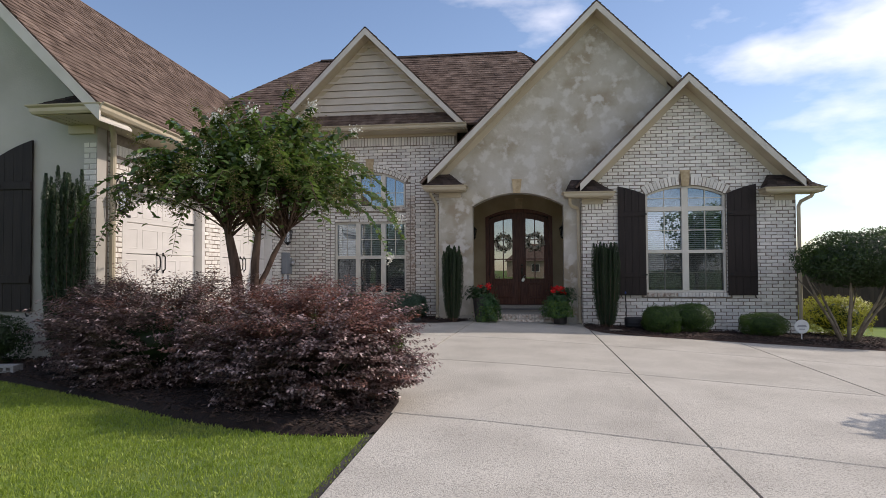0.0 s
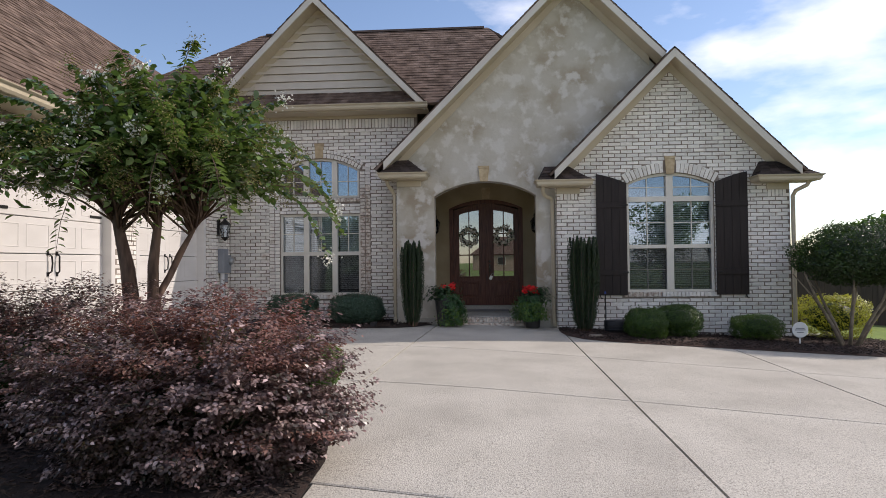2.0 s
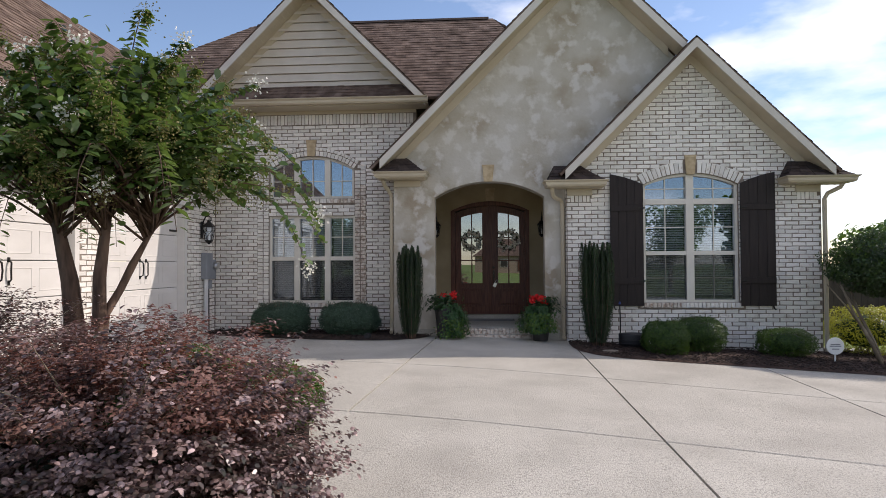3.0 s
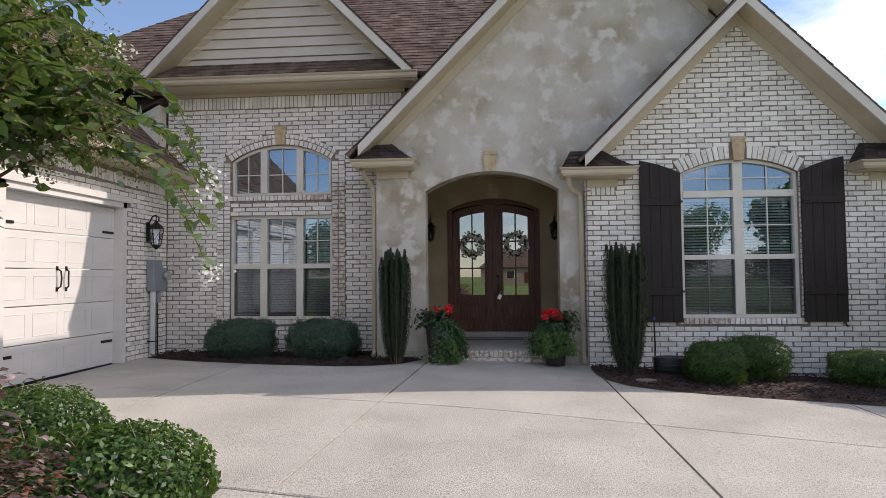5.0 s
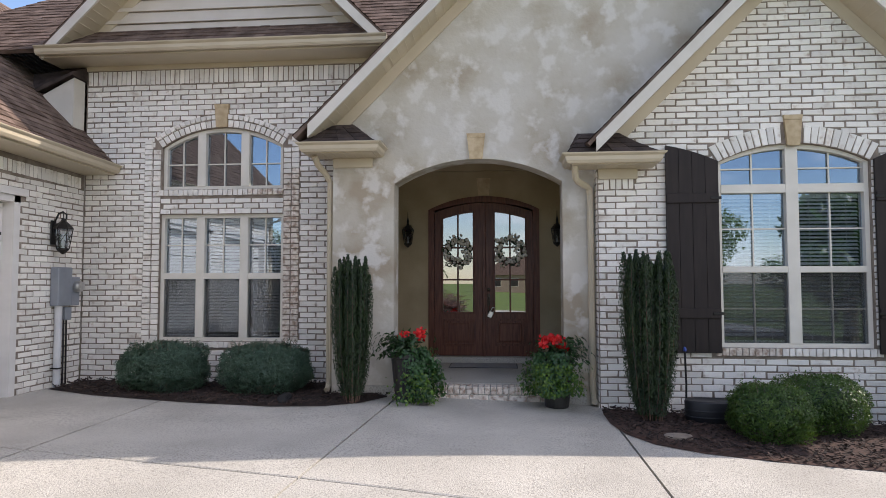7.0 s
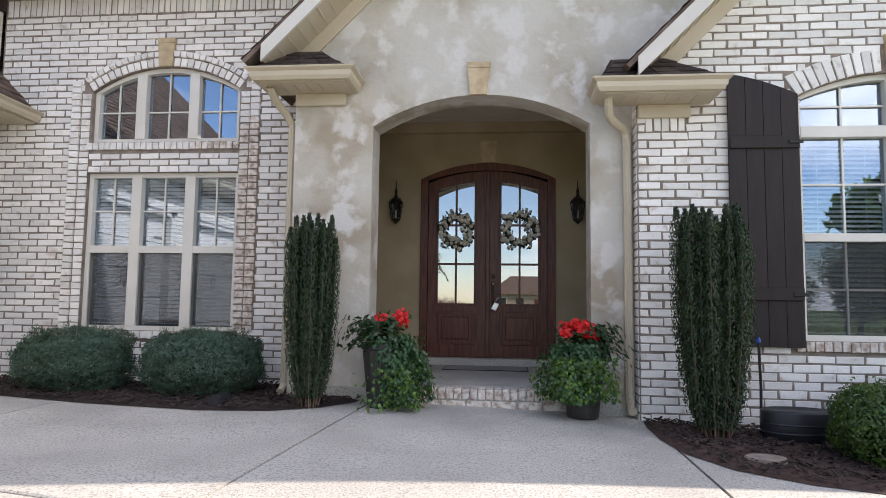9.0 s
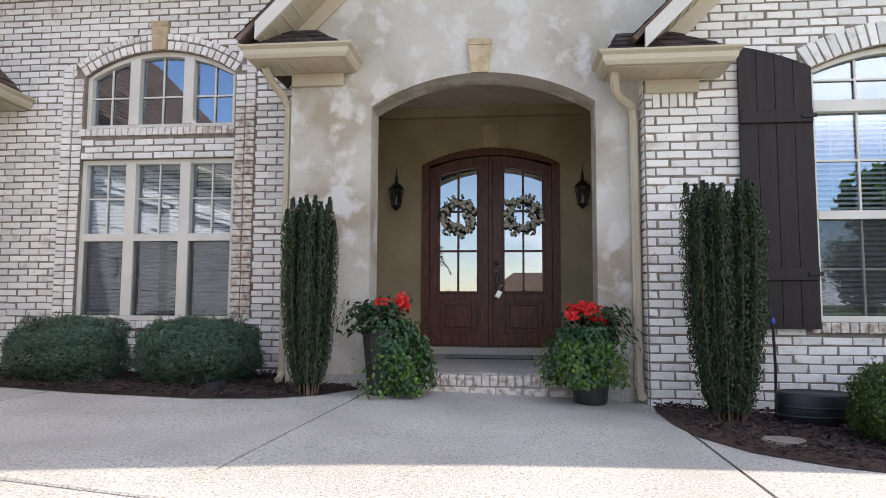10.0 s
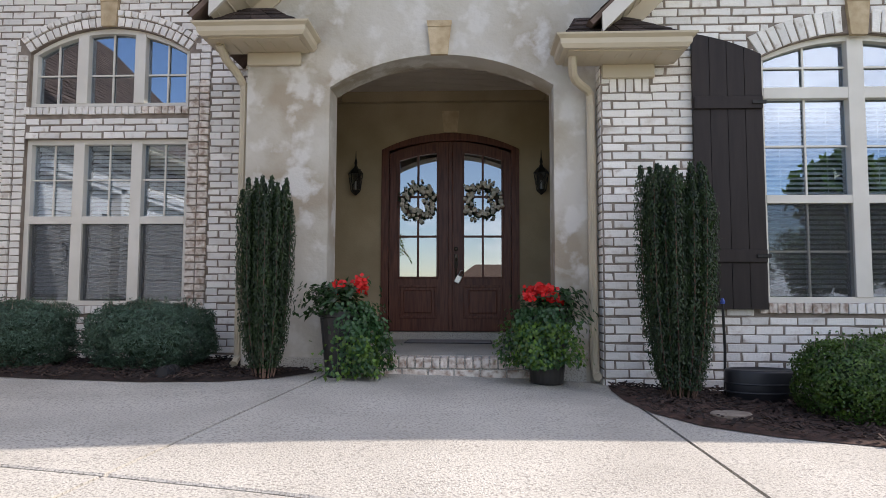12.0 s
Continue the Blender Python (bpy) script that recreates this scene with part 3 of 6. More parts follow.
gable_roof("roof_gable_right", 4.04, 5.84, (2.6, 2.6), 15.22, 15.68, "brown shingle roof over the brick gable")
gable_roof("roof_gable_right_rear", 4.04, 5.84, (1.9, 2.72), 15.68, 22.0, "brown shingle roof over the brick gable")
gable_roof("roof_gable_mid", 2.0, 7.72, (4.28, 1.93), 15.4, 22.0, "brown shingle roof over the porch gable")
gable_roof("roof_gable_left", -3.86, 7.72, (2.68, 2.68), 16.3, 19.8, "brown shingle roof over the siding gable")
gable_roof("roof_wing", -9.2, 7.02, (3.66, 3.66), 8.0, 19.5, "sunlit brown shingle roof of the garage wing", lift=lambda y: RISE * (16.8 - y), near=(-5.6, 15.0, 3.4))
roof_plane("roof_main_front", (-9.9, 16.3, 5.06), (2.0, 16.3, 5.06), (-6.2, 19.6, 7.96), (0.2, 19.6, 7.96), "brown shingle main roof", near=(-0.6, 17.2, 6.0))
roof_plane("roof_main_rear", (2.0, 23.5, 4.5), (-8.6, 23.5, 4.5), (0.2, 19.6, 7.96), (-6.2, 19.6, 7.96), "brown shingle main roof")
roof_plane("roof_main_west", (-9.9, 23.5, 4.5), (-9.9, 16.4, 4.5), (-6.2, 19.62, 7.95), (-6.2, 19.58, 7.95), "brown shingle hip end")
roof_plane("roof_main_east", (4.2, 16.6, 4.4), (4.2, 23.5, 4.4), (0.2, 19.58, 7.95), (0.2, 19.62, 7.95), "brown shingle hip end")
# shingle apron below the siding gable, shade put into its darker colour
roof_plane("roof_apron", (-6.4, 16.28, 5.06), (-1.3, 16.28, 5.06), (-6.0, 16.79, 5.25), (-1.7, 16.79, 5.25), "shingle apron under the siding gable, coloured dark for shade", mat=SHINGLE_DARK)
bm = bmesh.new()
hull8(bm, [(-6.1, 19.5, 7.92), (0.1, 19.5, 7.92), (0.1, 19.7, 7.92), (-6.1, 19.7, 7.92), (-6.1, 19.56, 7.995), (0.1, 19.56, 7.995), (0.1, 19.64, 7.995), (-6.1, 19.64, 7.995)])
solid("roof_ridge_vent", bm, SHINGLE_DARK, "dark ridge vent along the main roof", "ridge vent", "structure")


# ---- fascia boards, soffits, gutters ----
def rake(name, xm, zt, half, y0, parent_label, wall_y):
    """Fascia board along both slopes of a gable, with its soffit back to the wall."""
    t = thing(name, (0, 0, 0), parent_label, "fascia", kind="structure")
    for s, h in ((-1, half[0]), (1, half[1])):
        a, b = Vector((xm + s * h, y0, zt - h)), Vector((xm, y0, zt))
        d = Vector((0, 0, 1))
        bm = bmesh.new()
        hull8(bm, [a + d * -0.22 , b + d * -0.22, b + d * -0.22 + Vector((0, 0.035, 0)), a + d * -0.22 + Vector((0, 0.035, 0)), a - d * 0.045, b - d * 0.045, b - d * 0.045 + Vector((0, 0.035, 0)), a - d * 0.045 + Vector((0, 0.035, 0))])
        part("board", bm, FASCIA, t)
        bm = bmesh.new()
        w = Vector((0, wall_y - y0 - 0.04, 0))
        o = Vector((0, 0.036, 0))
        hull8(bm, [a + d * -0.20 + o, b + d * -0.20 + o, b + d * -0.20 + w + o, a + d * -0.20 + w + o, a - d * 0.18 + o, b - d * 0.18 + o, b - d * 0.18 + w + o, a - d * 0.18 + w + o])
        n = int(h * 1.414 / 0.14)
        for i in range(n):
            p = a.lerp(b, (i + 0.5) / n) + d * -0.202 + o
            q = (b - a).normalized() * 0.006
            hull8(bm, [p - q - d * 0.006, p + q - d * 0.006, p + q + w - d * 0.006, p - q + w - d * 0.006, p - q, p + q, p + q + w, p - q + w])
        part("soffit", bm, TRIM, t)
        # frieze board on the wall just below
        bm = bmesh.new()
        e, f = Vector((0, wall_y - y0 - 0.03, 0)), Vector((0, wall_y - y0 - 0.002, 0))
        a = a.lerp(b, 0.25 / h)
        hull8(bm, [a + d * -0.40 + e, b + d * -0.40 + e, b + d * -0.40 + f, a + d * -0.40 + f, a - d * 0.2 + e, b - d * 0.2 + e, b - d * 0.2 + f, a - d * 0.2 + f])
        part("frieze", bm, TRIM, t)
    return t


rake("trim_rake_right", 4.04, 5.84, (2.49, 2.49), 15.21, "pale fascia boards of the right gable", Y_RIGHT)
rake("trim_rake_mid", 2.0, 7.72, (4.08, 1.93), 15.39, "pale fascia boards of the porch gable", Y_MID)
rake("trim_rake_left", -3.86, 7.72, (2.6, 2.6), 16.29, "pale fascia boards of the siding gable", Y_LEFT)

GUTTER = [(0.0, 0.0), (0.0, -0.12), (-0.05, -0.12), (-0.075, -0.085), (-0.08, -0.04), (-0.115, -0.015), (-0.12, 0.0), (-0.105, 0.0), (-0.1, -0.01), (-0.06, -0.035), (-0.055, -0.08), (-0.04, -0.105), (-0.012, -0.105), (-0.012, 0.0)]


def gutter_run(bm, a, b, away):
    """An ogee gutter from a to b; away: the unit vector out from the fascia."""
    a, b, away = Vector(a), Vector(b), Vector(away)
    r0 = [bm.verts.new(a - away * u + Vector((0, 0, v))) for u, v in GUTTER]
    r1 = [bm.verts.new(b - away * u + Vector((0, 0, v))) for u, v in GUTTER]
    n = len(GUTTER)
    for i in range(n):
        bm.faces.new((r0[i], r1[i], r1[(i + 1) % n], r0[(i + 1) % n]))
    bm.faces.new(r0[::-1])
    bm.faces.new(r1)
    bmesh.ops.recalc_face_normals(bm, faces=bm.faces[:])


def eave_return(name, x0, x1, y0, wall_y, z, cap_x0, cap_x1):
    """A boxed eave return: soffit box, gutter on front and outer end, little hipped shingle cap, frieze block on the wall."""
    t = thing(name, (0, 0, 0), "cream boxed eave return with a small shingled cap", "eave return", "eave returns", "structure")
    bm = nbox(x0, x1, y0, wall_y - 0.002, z - 0.13, z - 0.02)
    for i in range(int((x1 - x0) / 0.13)):
        u = x0 + 0.06 + i * 0.13
        box(bm, u, u + 0.012, y0 + 0.08, wall_y - 0.01, z - 0.136, z - 0.13)
    part("soffit", bm, TRIM, t)
    bm = bmesh.new()
    rows = []
    for cx, cy, dx, dy in ((x0, wall_y - 0.01, -1, 0), (x0, y0, -1, -1), (x1, y0, 1, -1), (x1, wall_y - 0.01, 1, 0)):
        rows.append([bm.verts.new((cx - dx * u, cy - dy * u, z + v)) for u, v in GUTTER])
    n = len(GUTTER)
    for r0, r1 in zip(rows, rows[1:]):
        for i in range(n):
            bm.faces.new((r0[i], r1[i], r1[(i + 1) % n], r0[(i + 1) % n]))
    bm.faces.new(rows[0][::-1])
    bm.faces.new(rows[-1])
    bmesh.ops.recalc_face_normals(bm, faces=bm.faces[:])
    part("gutter", bm, TRIM, t)
    ym = wall_y - 0.003
    low = [Vector((x0 - 0.05, y0 - 0.05, z)), Vector((x1 + 0.05, y0 - 0.05, z)), Vector((x1 + 0.05, ym, z)), Vector((x0 - 0.05, ym, z))]
    top = [Vector((x0 + 0.16, ym - 0.10, z + 0.30)), Vector((x1 - 0.42, ym - 0.10, z + 0.30)), Vector((x1 - 0.36, ym, z + 0.34)), Vector((x0 + 0.12, ym, z + 0.34))]
    # The cap takes the darker shingle copy, so shade is in its colour.
    part("cap_core", hull8(bmesh.new(), [p - Vector((0, 0, 0.02)) for p in low] + top), SHINGLE_DARK, t)
    bm = bmesh.new()
    rnd = random.Random(len(name))
    for a, b, c, d in ((low[0], low[1], top[0], top[1]), (low[3], low[0], top[3], top[0]), (low[1], low[2], top[1], top[2])):
        out_dir = (b - a).cross(c - a).normalized()
        if out_dir.z < 0:
            out_dir = -out_dir
        for k in range(4):
            f, g = k / 4, min(1.0, (k + 1.2) / 4)
            m = max(1, int((b - a).length / 0.22))
            for q in range(m):
                u0, u1 = q / m, (q + 1) / m - 0.012
                l0, l1 = a.lerp(b, u0), a.lerp(b, u1)
                t0, t1 = c.lerp(d, u0), c.lerp(d, u1)
                lift = out_dir * rnd.choice((0.010, 0.014, 0.018))
                p = [l0.lerp(t0, f), l1.lerp(t1, f), l1.lerp(t1, g), l0.lerp(t0, g)]
                hull8(bm, p + [p[0] + lift, p[1] + lift, p[2] + out_dir * 0.003, p[3] + out_dir * 0.003])
    tagged(part("cap_shingles", bm, SHINGLE_DARK, t), kind="stuff")
    part("frieze_block", nbox(cap_x0, cap_x1, wall_y - 0.05, wall_y - 0.002, z - 0.26, z - 0.13, bevel=0.006), TRIM, t)
    return t


eave_return("eave_return_right_a", 1.26, 2.26, 15.30, Y_RIGHT, 3.12, 1.63, 2.12)
eave_return("eave_return_right_b", 5.75, 6.85, 15.30, Y_RIGHT, 3.14, 6.0, 6.46)
eave_return("eave_return_mid", -2.12, -1.24, 15.48, Y_MID, 3.36, -1.86, -1.32)
eave_return("eave_return_wing", -6.5, -5.6, 8.1, 8.75, wing_z(3.36, 8.3), -6.5, -6.08)

bm = bmesh.new()
gutter_run(bm, (-6.5, 16.27, 5.07), (-1.2, 16.27, 5.07), (0, -1, 0))
solid("gutter_left", bm, TRIM, "cream gutter under the siding gable", "gutter", "structure")
bm = nbox(-6.5, -1.2, 16.3, Y_LEFT, 4.93, 4.96)
box(bm, -6.06, -1.5, Y_LEFT - 0.035, Y_LEFT - 0.002, 4.86, 4.93)
solid("soffit_left", bm, TRIM, "cream soffit and frieze board", "soffit", "structure")
bm = bmesh.new()
gutter_run(bm, (-5.55, 16.78, 3.36), (-5.55, 8.0, wing_z(3.36, 8.0)), (1, 0, 0))
solid("gutter_wing", bm, TRIM, "cream gutter along the garage wing", "gutter", "structure")
bm = bmesh.new()
for y0, y1 in ((8.1, 16.78),):
    hull8(bm, [(X_WING, y0, wing_z(3.22, y0)), (-5.56, y0, wing_z(3.22, y0)), (-5.56, y1, wing_z(3.22, y1)), (X_WING, y1, wing_z(3.22, y1)), (X_WING, y0, wing_z(3.25, y0)), (-5.56, y0, wing_z(3.25, y0)), (-5.56, y1, wing_z(3.25, y1)), (X_WING, y1, wing_z(3.25, y1))])
solid("soffit_wing", bm, TRIM, "cream soffit of the garage wing", "soffit", "structure")
bm = bmesh.new()
a, b = Vector((-5.5, 7.99, wing_z(3.30, 8))), Vector((-9.2, 7.99, wing_z(7.0, 8)))
hull8(bm, [a - Vector((0, 0, 0.2)), b - Vector((0, 0, 0.2)), b + Vector((0, 0.035, -0.2)), a + Vector((0, 0.035, -0.2)), a, b, b + Vector((0, 0.035, 0)), a + Vector((0, 0.035, 0))])
hull8(bm, [a + Vector((0, 0.04, -0.2)), b + Vector((0, 0.04, -0.2)), b + Vector((0, 0.75, -0.2)), a + Vector((0, 0.75, -0.2)), a + Vector((0, 0.04, -0.17)), b + Vector((0, 0.04, -0.17)), b + Vector((0, 0.75, -0.17)), a + Vector((0, 0.75, -0.17))])
solid("trim_rake_wing", bm, FASCIA, "pale fascia board of the garage gable", "fascia", "structure")

# lap siding in the left gable; a dark backing stands in for the lap shadows
siding = solid("wall_siding_gable", prism(bmesh.new(), [(-6.1, 5.2), (-1.62, 5.2), (-1.62, 5.36), (-3.86, 7.6), (-6.1, 5.36)], Y_LEFT + 0.01, Y_LEFT + 0.2), MORTAR, "cream lap siding in the gable", "siding", "structure")
z = 5.22
while z < 7.45:
    z1 = min(z + 0.19, 7.5)
    w0, w1 = 7.62 - z, max(0.02, 7.62 - z1)
    w0 = min(w0, 2.24)
    # Board stops 12 mm short, so the dark backing draws a shadow line.
    bm = bmesh.new()
    hull8(bm, [(-3.86 - w0, Y_LEFT - 0.042, z), (-3.86 + w0, Y_LEFT - 0.042, z), (-3.86 + w0, Y_LEFT + 0.008, z), (-3.86 - w0, Y_LEFT + 0.008, z), (-3.86 - w1, Y_LEFT - 0.006, z1 - 0.012), (-3.86 + w1, Y_LEFT - 0.006, z1 - 0.012), (-3.86 + w1, Y_LEFT + 0.008, z1 - 0.012), (-3.86 - w1, Y_LEFT + 0.008, z1 - 0.012)])
    part("board", bm, SIDING, siding)
    z += 0.19

# small cricket where the wing roof meets the tall wall; its cap is coloured dark for shade
cricket = thing("roof_cricket", (0, 0, 0), "small shingled cricket with a pale side beside the tall wall", "roof", kind="structure")
part("side", prism(bmesh.new(), [(-6.58, 4.42), (-6.07, 3.92), (-6.07, 4.68)], 16.5, 16.76), FASCIA, cricket)
part("shingle_cap", hull8(bmesh.new(), [(-6.66, 16.42, 4.43), (-6.05, 16.42, 4.70), (-6.05, 16.79, 4.70), (-6.9, 16.79, 4.43), (-6.68, 16.42, 4.48), (-6.05, 16.42, 4.75), (-6.05, 16.79, 4.92), (-6.95, 16.79, 4.85)]), SHINGLE_DARK, cricket)

# ---- windows ----
def arc_band(bm, x0, x1, spring, crown, w, y0, y1, n=18):
    """A curved bar of width w inside the arch."""
    o, i = arc(x0, x1, spring, crown, n), arc(x0 + w, x1 - w, spring - w * 0.15, crown - w, n)
    for k in range(n):
        hull8(bm, [(i[k][0], y0, i[k][1]), (i[k][0], y1, i[k][1]), (i[k + 1][0], y1, i[k + 1][1]), (i[k + 1][0], y0, i[k + 1][1]), (o[k][0], y0, o[k][1]), (o[k][0], y1, o[k][1]), (o[k + 1][0], y1, o[k + 1][1]), (o[k + 1][0], y0, o[k + 1][1])])
    bmesh.ops.remove_doubles(bm, verts=bm.verts[:], dist=0.0005)
    return bm


def arch_z(x, x0, x1, spring, crown):
    half, rise, mid = (x1 - x0) / 2, crown - spring, (x0 + x1) / 2
    rad = (half * half + rise * rise) / (2 * rise)
    return crown - rad + math.sqrt(max(0.0, rad * rad - (x - mid) ** 2))


def blind(x0, x1, z0, z1, y, tilt, label):
    t = thing("window_blind", ((x0 + x1) / 2, y, z1), label, "window blind", "blinds in the windows")
    w = (x1 - x0) / 2 - 0.012
    part("headrail", nbox(-w, w, -0.025, 0.025, -0.05, 0.0), BLIND, t)
    bm = nbox(-w, w, -0.024, 0.024, -0.0015, 0.0015)
    slat = part("slat", bm, BLIND, t)
    n = int((z1 - z0 - 0.09) / 0.047)
    for i in range(n):
        ob = slat if i == 0 else slat.copy()
        if i:
            scene.collection.objects.link(ob)
        ob.matrix_basis = pose(0, 0, -0.075 - i * 0.047, tilt, 0, 0)
    part("bottom_rail", nbox(-w, w, -0.022, 0.022, -(z1 - z0) + 0.004, -(z1 - z0) + 0.022), BLIND, t)
    bm = bmesh.new()
    for u in (-w * 0.6, w * 0.6):
        box(bm, u - 0.002, u + 0.002, -0.028, -0.026, -(z1 - z0) + 0.02, -0.05)
    part("ladder_cord", bm, BLIND, t)
    return t


def window(name, x0, x1, z0, spring, crown, y, mulls, rails, muntins, label, arch=True, screens=()):
    """Frame, mullions, rails, thin muntins and one pane; y is the wall face and the frame stands 0.06 behind it."""
    t = thing(name, (0, 0, 0), label, "window", kind="structure")
    f0, f1 = y + 0.055, y + 0.14
    bm = nbox(x0, x0 + 0.055, f0, f1, z0, spring)
    box(bm, x1 - 0.055, x1, f0, f1, z0, spring)
    box(bm, x0 + 0.055, x1 - 0.055, f0, f1, z0, z0 + 0.055)
    if arch:
        arc_band(bm, x0, x1, spring, crown, 0.055, f0, f1)
    else:
        box(bm, x0 + 0.055, x1 - 0.055, f0, f1, spring - 0.055, spring)
    part("window_frame", bm, FRAME, t)
    top = (lambda x: arch_z(x, x0, x1, spring, crown) - 0.05) if arch else (lambda x: spring - 0.05)
    for a, b in mulls:
        part("mullion", nbox(a, b, f0 - 0.012, f1, z0 + 0.05, top((a + b) / 2) + 0.02, bevel=0.004), FRAME, t)
    for a, b in rails:
        part("rail", nbox(x0 + 0.05, x1 - 0.05, f0 - 0.006, f1 - 0.01, a, b, bevel=0.004), FRAME, t)
    for kind, p, a, b in muntins:
        if kind == "v":
            part("muntin", nbox(p - 0.009, p + 0.009, f0 + 0.04, f0 + 0.06, a, top(p) if b is None else b), FRAME, t)
        else:
            part("muntin", nbox(a, b, f0 + 0.041, f0 + 0.059, p - 0.009, p + 0.009), FRAME, t)
    outline = arched(x0 + 0.03, x1 - 0.03, z0 + 0.03, spring, crown - 0.03) if arch else [(x0 + 0.03, z0 + 0.03), (x1 - 0.03, z0 + 0.03), (x1 - 0.03, spring - 0.03), (x0 + 0.03, spring - 0.03)]
    part("pane", prism(bmesh.new(), outline, f0 + 0.066, f0 + 0.070), GLASS, t)
    for a, b, c, d in screens:
        part("insect_screen", nbox(a, b, f0 + 0.020, f0 + 0.022, c, d), SCREEN, t, "dark insect screen")
    return t


mt = []
for a, b in ((3.165, 3.945), (4.095, 4.875)):
    m = (a + b) / 2
    mt += [("v", m, 0.79, 1.68), ("v", m, 1.75, 2.68), ("v", m, 2.77, None), ("h", 2.22, a, b), ("h", 1.22, a, b), ("h", 2.98, a, b)]
window("window_right", 3.11, 4.93, 0.74, 3.05, 3.28, Y_RIGHT, [(3.945, 4.095)], [(1.67, 1.75), (2.67, 2.78)], mt, "twin white window under an arched transom with blinds", screens=((3.16, 3.95, 0.79, 1.675), (4.09, 4.88, 0.79, 1.675)))
mt = []
for a, b in ((-4.765, -4.255), (-4.125, -3.565), (-3.435, -2.925)):
    m = (a + b) / 2
    mt += [("v", m, 1.70, 2.55), ("h", 2.13, a, b)]
window("window_left", -4.82, -2.87, 0.67, 2.60, 2.60, Y_LEFT, [(-4.255, -4.125), (-3.565, -3.435)], [(1.61, 1.70)], mt, "triple white window with closed blinds", arch=False, screens=((-4.77, -4.25, 0.72, 1.615), (-4.13, -3.56, 0.72, 1.615), (-3.44, -2.92, 0.72, 1.615)))
mt = []
for a, b in ((-4.745, -4.27), (-4.11, -3.58), (-3.42, -2.945)):
    mt += [("v", (a + b) / 2, 3.03, None), ("h", 3.38, a, b)]
window("window_left_arch", -4.80, -2.89, 2.98, 3.63, 3.93, Y_LEFT, [(-4.255, -4.125), (-3.565, -3.435)], [], mt, "arched triple transom window reflecting blue sky")
window("window_wing", -8.9, -7.72, 0.75, 2.75, 2.95, 8.75, [(-8.36, -8.26)], [(1.65, 1.73), (2.4, 2.5)], [], "white window of the garage wing")
for a, b in ((3.18, 3.94), (4.10, 4.86)):
    blind(a, b, 0.8, 2.66, Y_RIGHT + 0.175, 36, "white slatted blind behind the arched window")
for a, b in ((-4.75, -4.28), (-4.10, -3.59), (-3.41, -2.94)):
    blind(a, b, 0.74, 2.54, Y_LEFT + 0.175, 50, "white slatted blind behind the tall triple window")
blind(-8.82, -7.8, 0.8, 2.4, 8.75 + 0.18, 24, "white slatted blind in the wing window")


# ---- shutters ----
def shutter(x0, x1, z0, z_left, z_right, y, battens, label):
    t = thing("shutter", (0, y, 0), label, "shutter", "board shutters beside the windows")
    n = 4
    w = (x1 - x0) / n
    for i in range(n):
        a, b = x0 + i * w, x0 + (i + 1) * w - 0.005
        def top(x):
            f = (x - x0) / (x1 - x0)
            return z_left + (z_right - z_left) * f + 0.10 * f * (1 - f)
        bm = prism(bmesh.new(), [(a, z0), (b, z0), (b, top(b)), ((a + b) / 2, top((a + b) / 2)), (a, top(a))], -0.045, -0.012)
        part("board", bm, SHUTTER, t)
    for z in battens:
        part("batten", nbox(x0 + 0.003, x1 - 0.008, -0.068, -0.044, z - 0.06, z + 0.06, bevel=0.004), SHUTTER, t)
        s = x1 if z_left > z_right else x0
        bm = nbox(s - 0.11, s + 0.02, -0.08, -0.068, z - 0.02, z + 0.015, bevel=0.004) if z_left > z_right else nbox(s - 0.02, s + 0.11, -0.08, -0.068, z - 0.02, z + 0.015, bevel=0.004)
        part("hinge", bm, IRON, t, "black iron strap hinge")
    bm = bmesh.new()
    dog = x0 + 0.06 if z_left > z_right else x1 - 0.06
    tube(bm, [(dog, -0.03, z0 + 0.02), (dog, -0.06, z0 - 0.03), (dog + 0.02, -0.062, z0 - 0.07), (dog + 0.045, -0.06, z0 - 0.06)], 0.012, 6)
    part("shutter_dog", bm, IRON, t, "black iron shutter dog")
    part("backer", nbox(x0 + 0.02, x1 - 0.02, -0.012, 0.0, z0 + 0.03, min(z_left, z_right) - 0.05), SHUTTER, t)
    return t


shutter(2.46, 3.10, 0.68, 3.27, 3.06, Y_RIGHT - 0.025, (2.60, 1.17), "dark brown board shutter on the brick wall")
shutter(4.945, 5.60, 0.68, 3.06, 3.27, Y_RIGHT - 0.025, (2.60, 1.17), "dark brown board shutter on the brick wall")
shutter(-7.66, -7.06, 0.72, 3.02, 3.28, 8.73, (2.6, 1.2), "dark board shutter on the grey stucco wall")

# ---- front doors ----
entry = thing("door_front", (0, 0, 0), "arched dark mahogany double front door with glass lites", "door", kind="structure")
bm = nbox(-0.85, -0.745, Y_DOOR - 0.03, Y_DOOR + 0.12, 0.30, 2.80)
box(bm, 0.935, 1.04, Y_DOOR - 0.03, Y_DOOR + 0.12, 0.30, 2.80)
arc_band(bm, -0.85, 1.04, 2.80, 3.03, 0.105, Y_DOOR - 0.03, Y_DOOR + 0.12)
part("door_frame", bm, WOOD, entry)
part("threshold", nbox(-0.9, 1.09, Y_DOOR - 0.12, Y_DOOR + 0.1, 0.2, 0.30, bevel=0.008), CONCRETE, entry, "worn grey threshold")
part("astragal", nbox(0.07, 0.13, Y_DOOR - 0.005, Y_DOOR + 0.03, 0.305, 2.90, bevel=0.006), WOOD, entry)


def leaf_top(x):
    return arch_z(x, -0.745, 0.935, 2.755, 2.925)


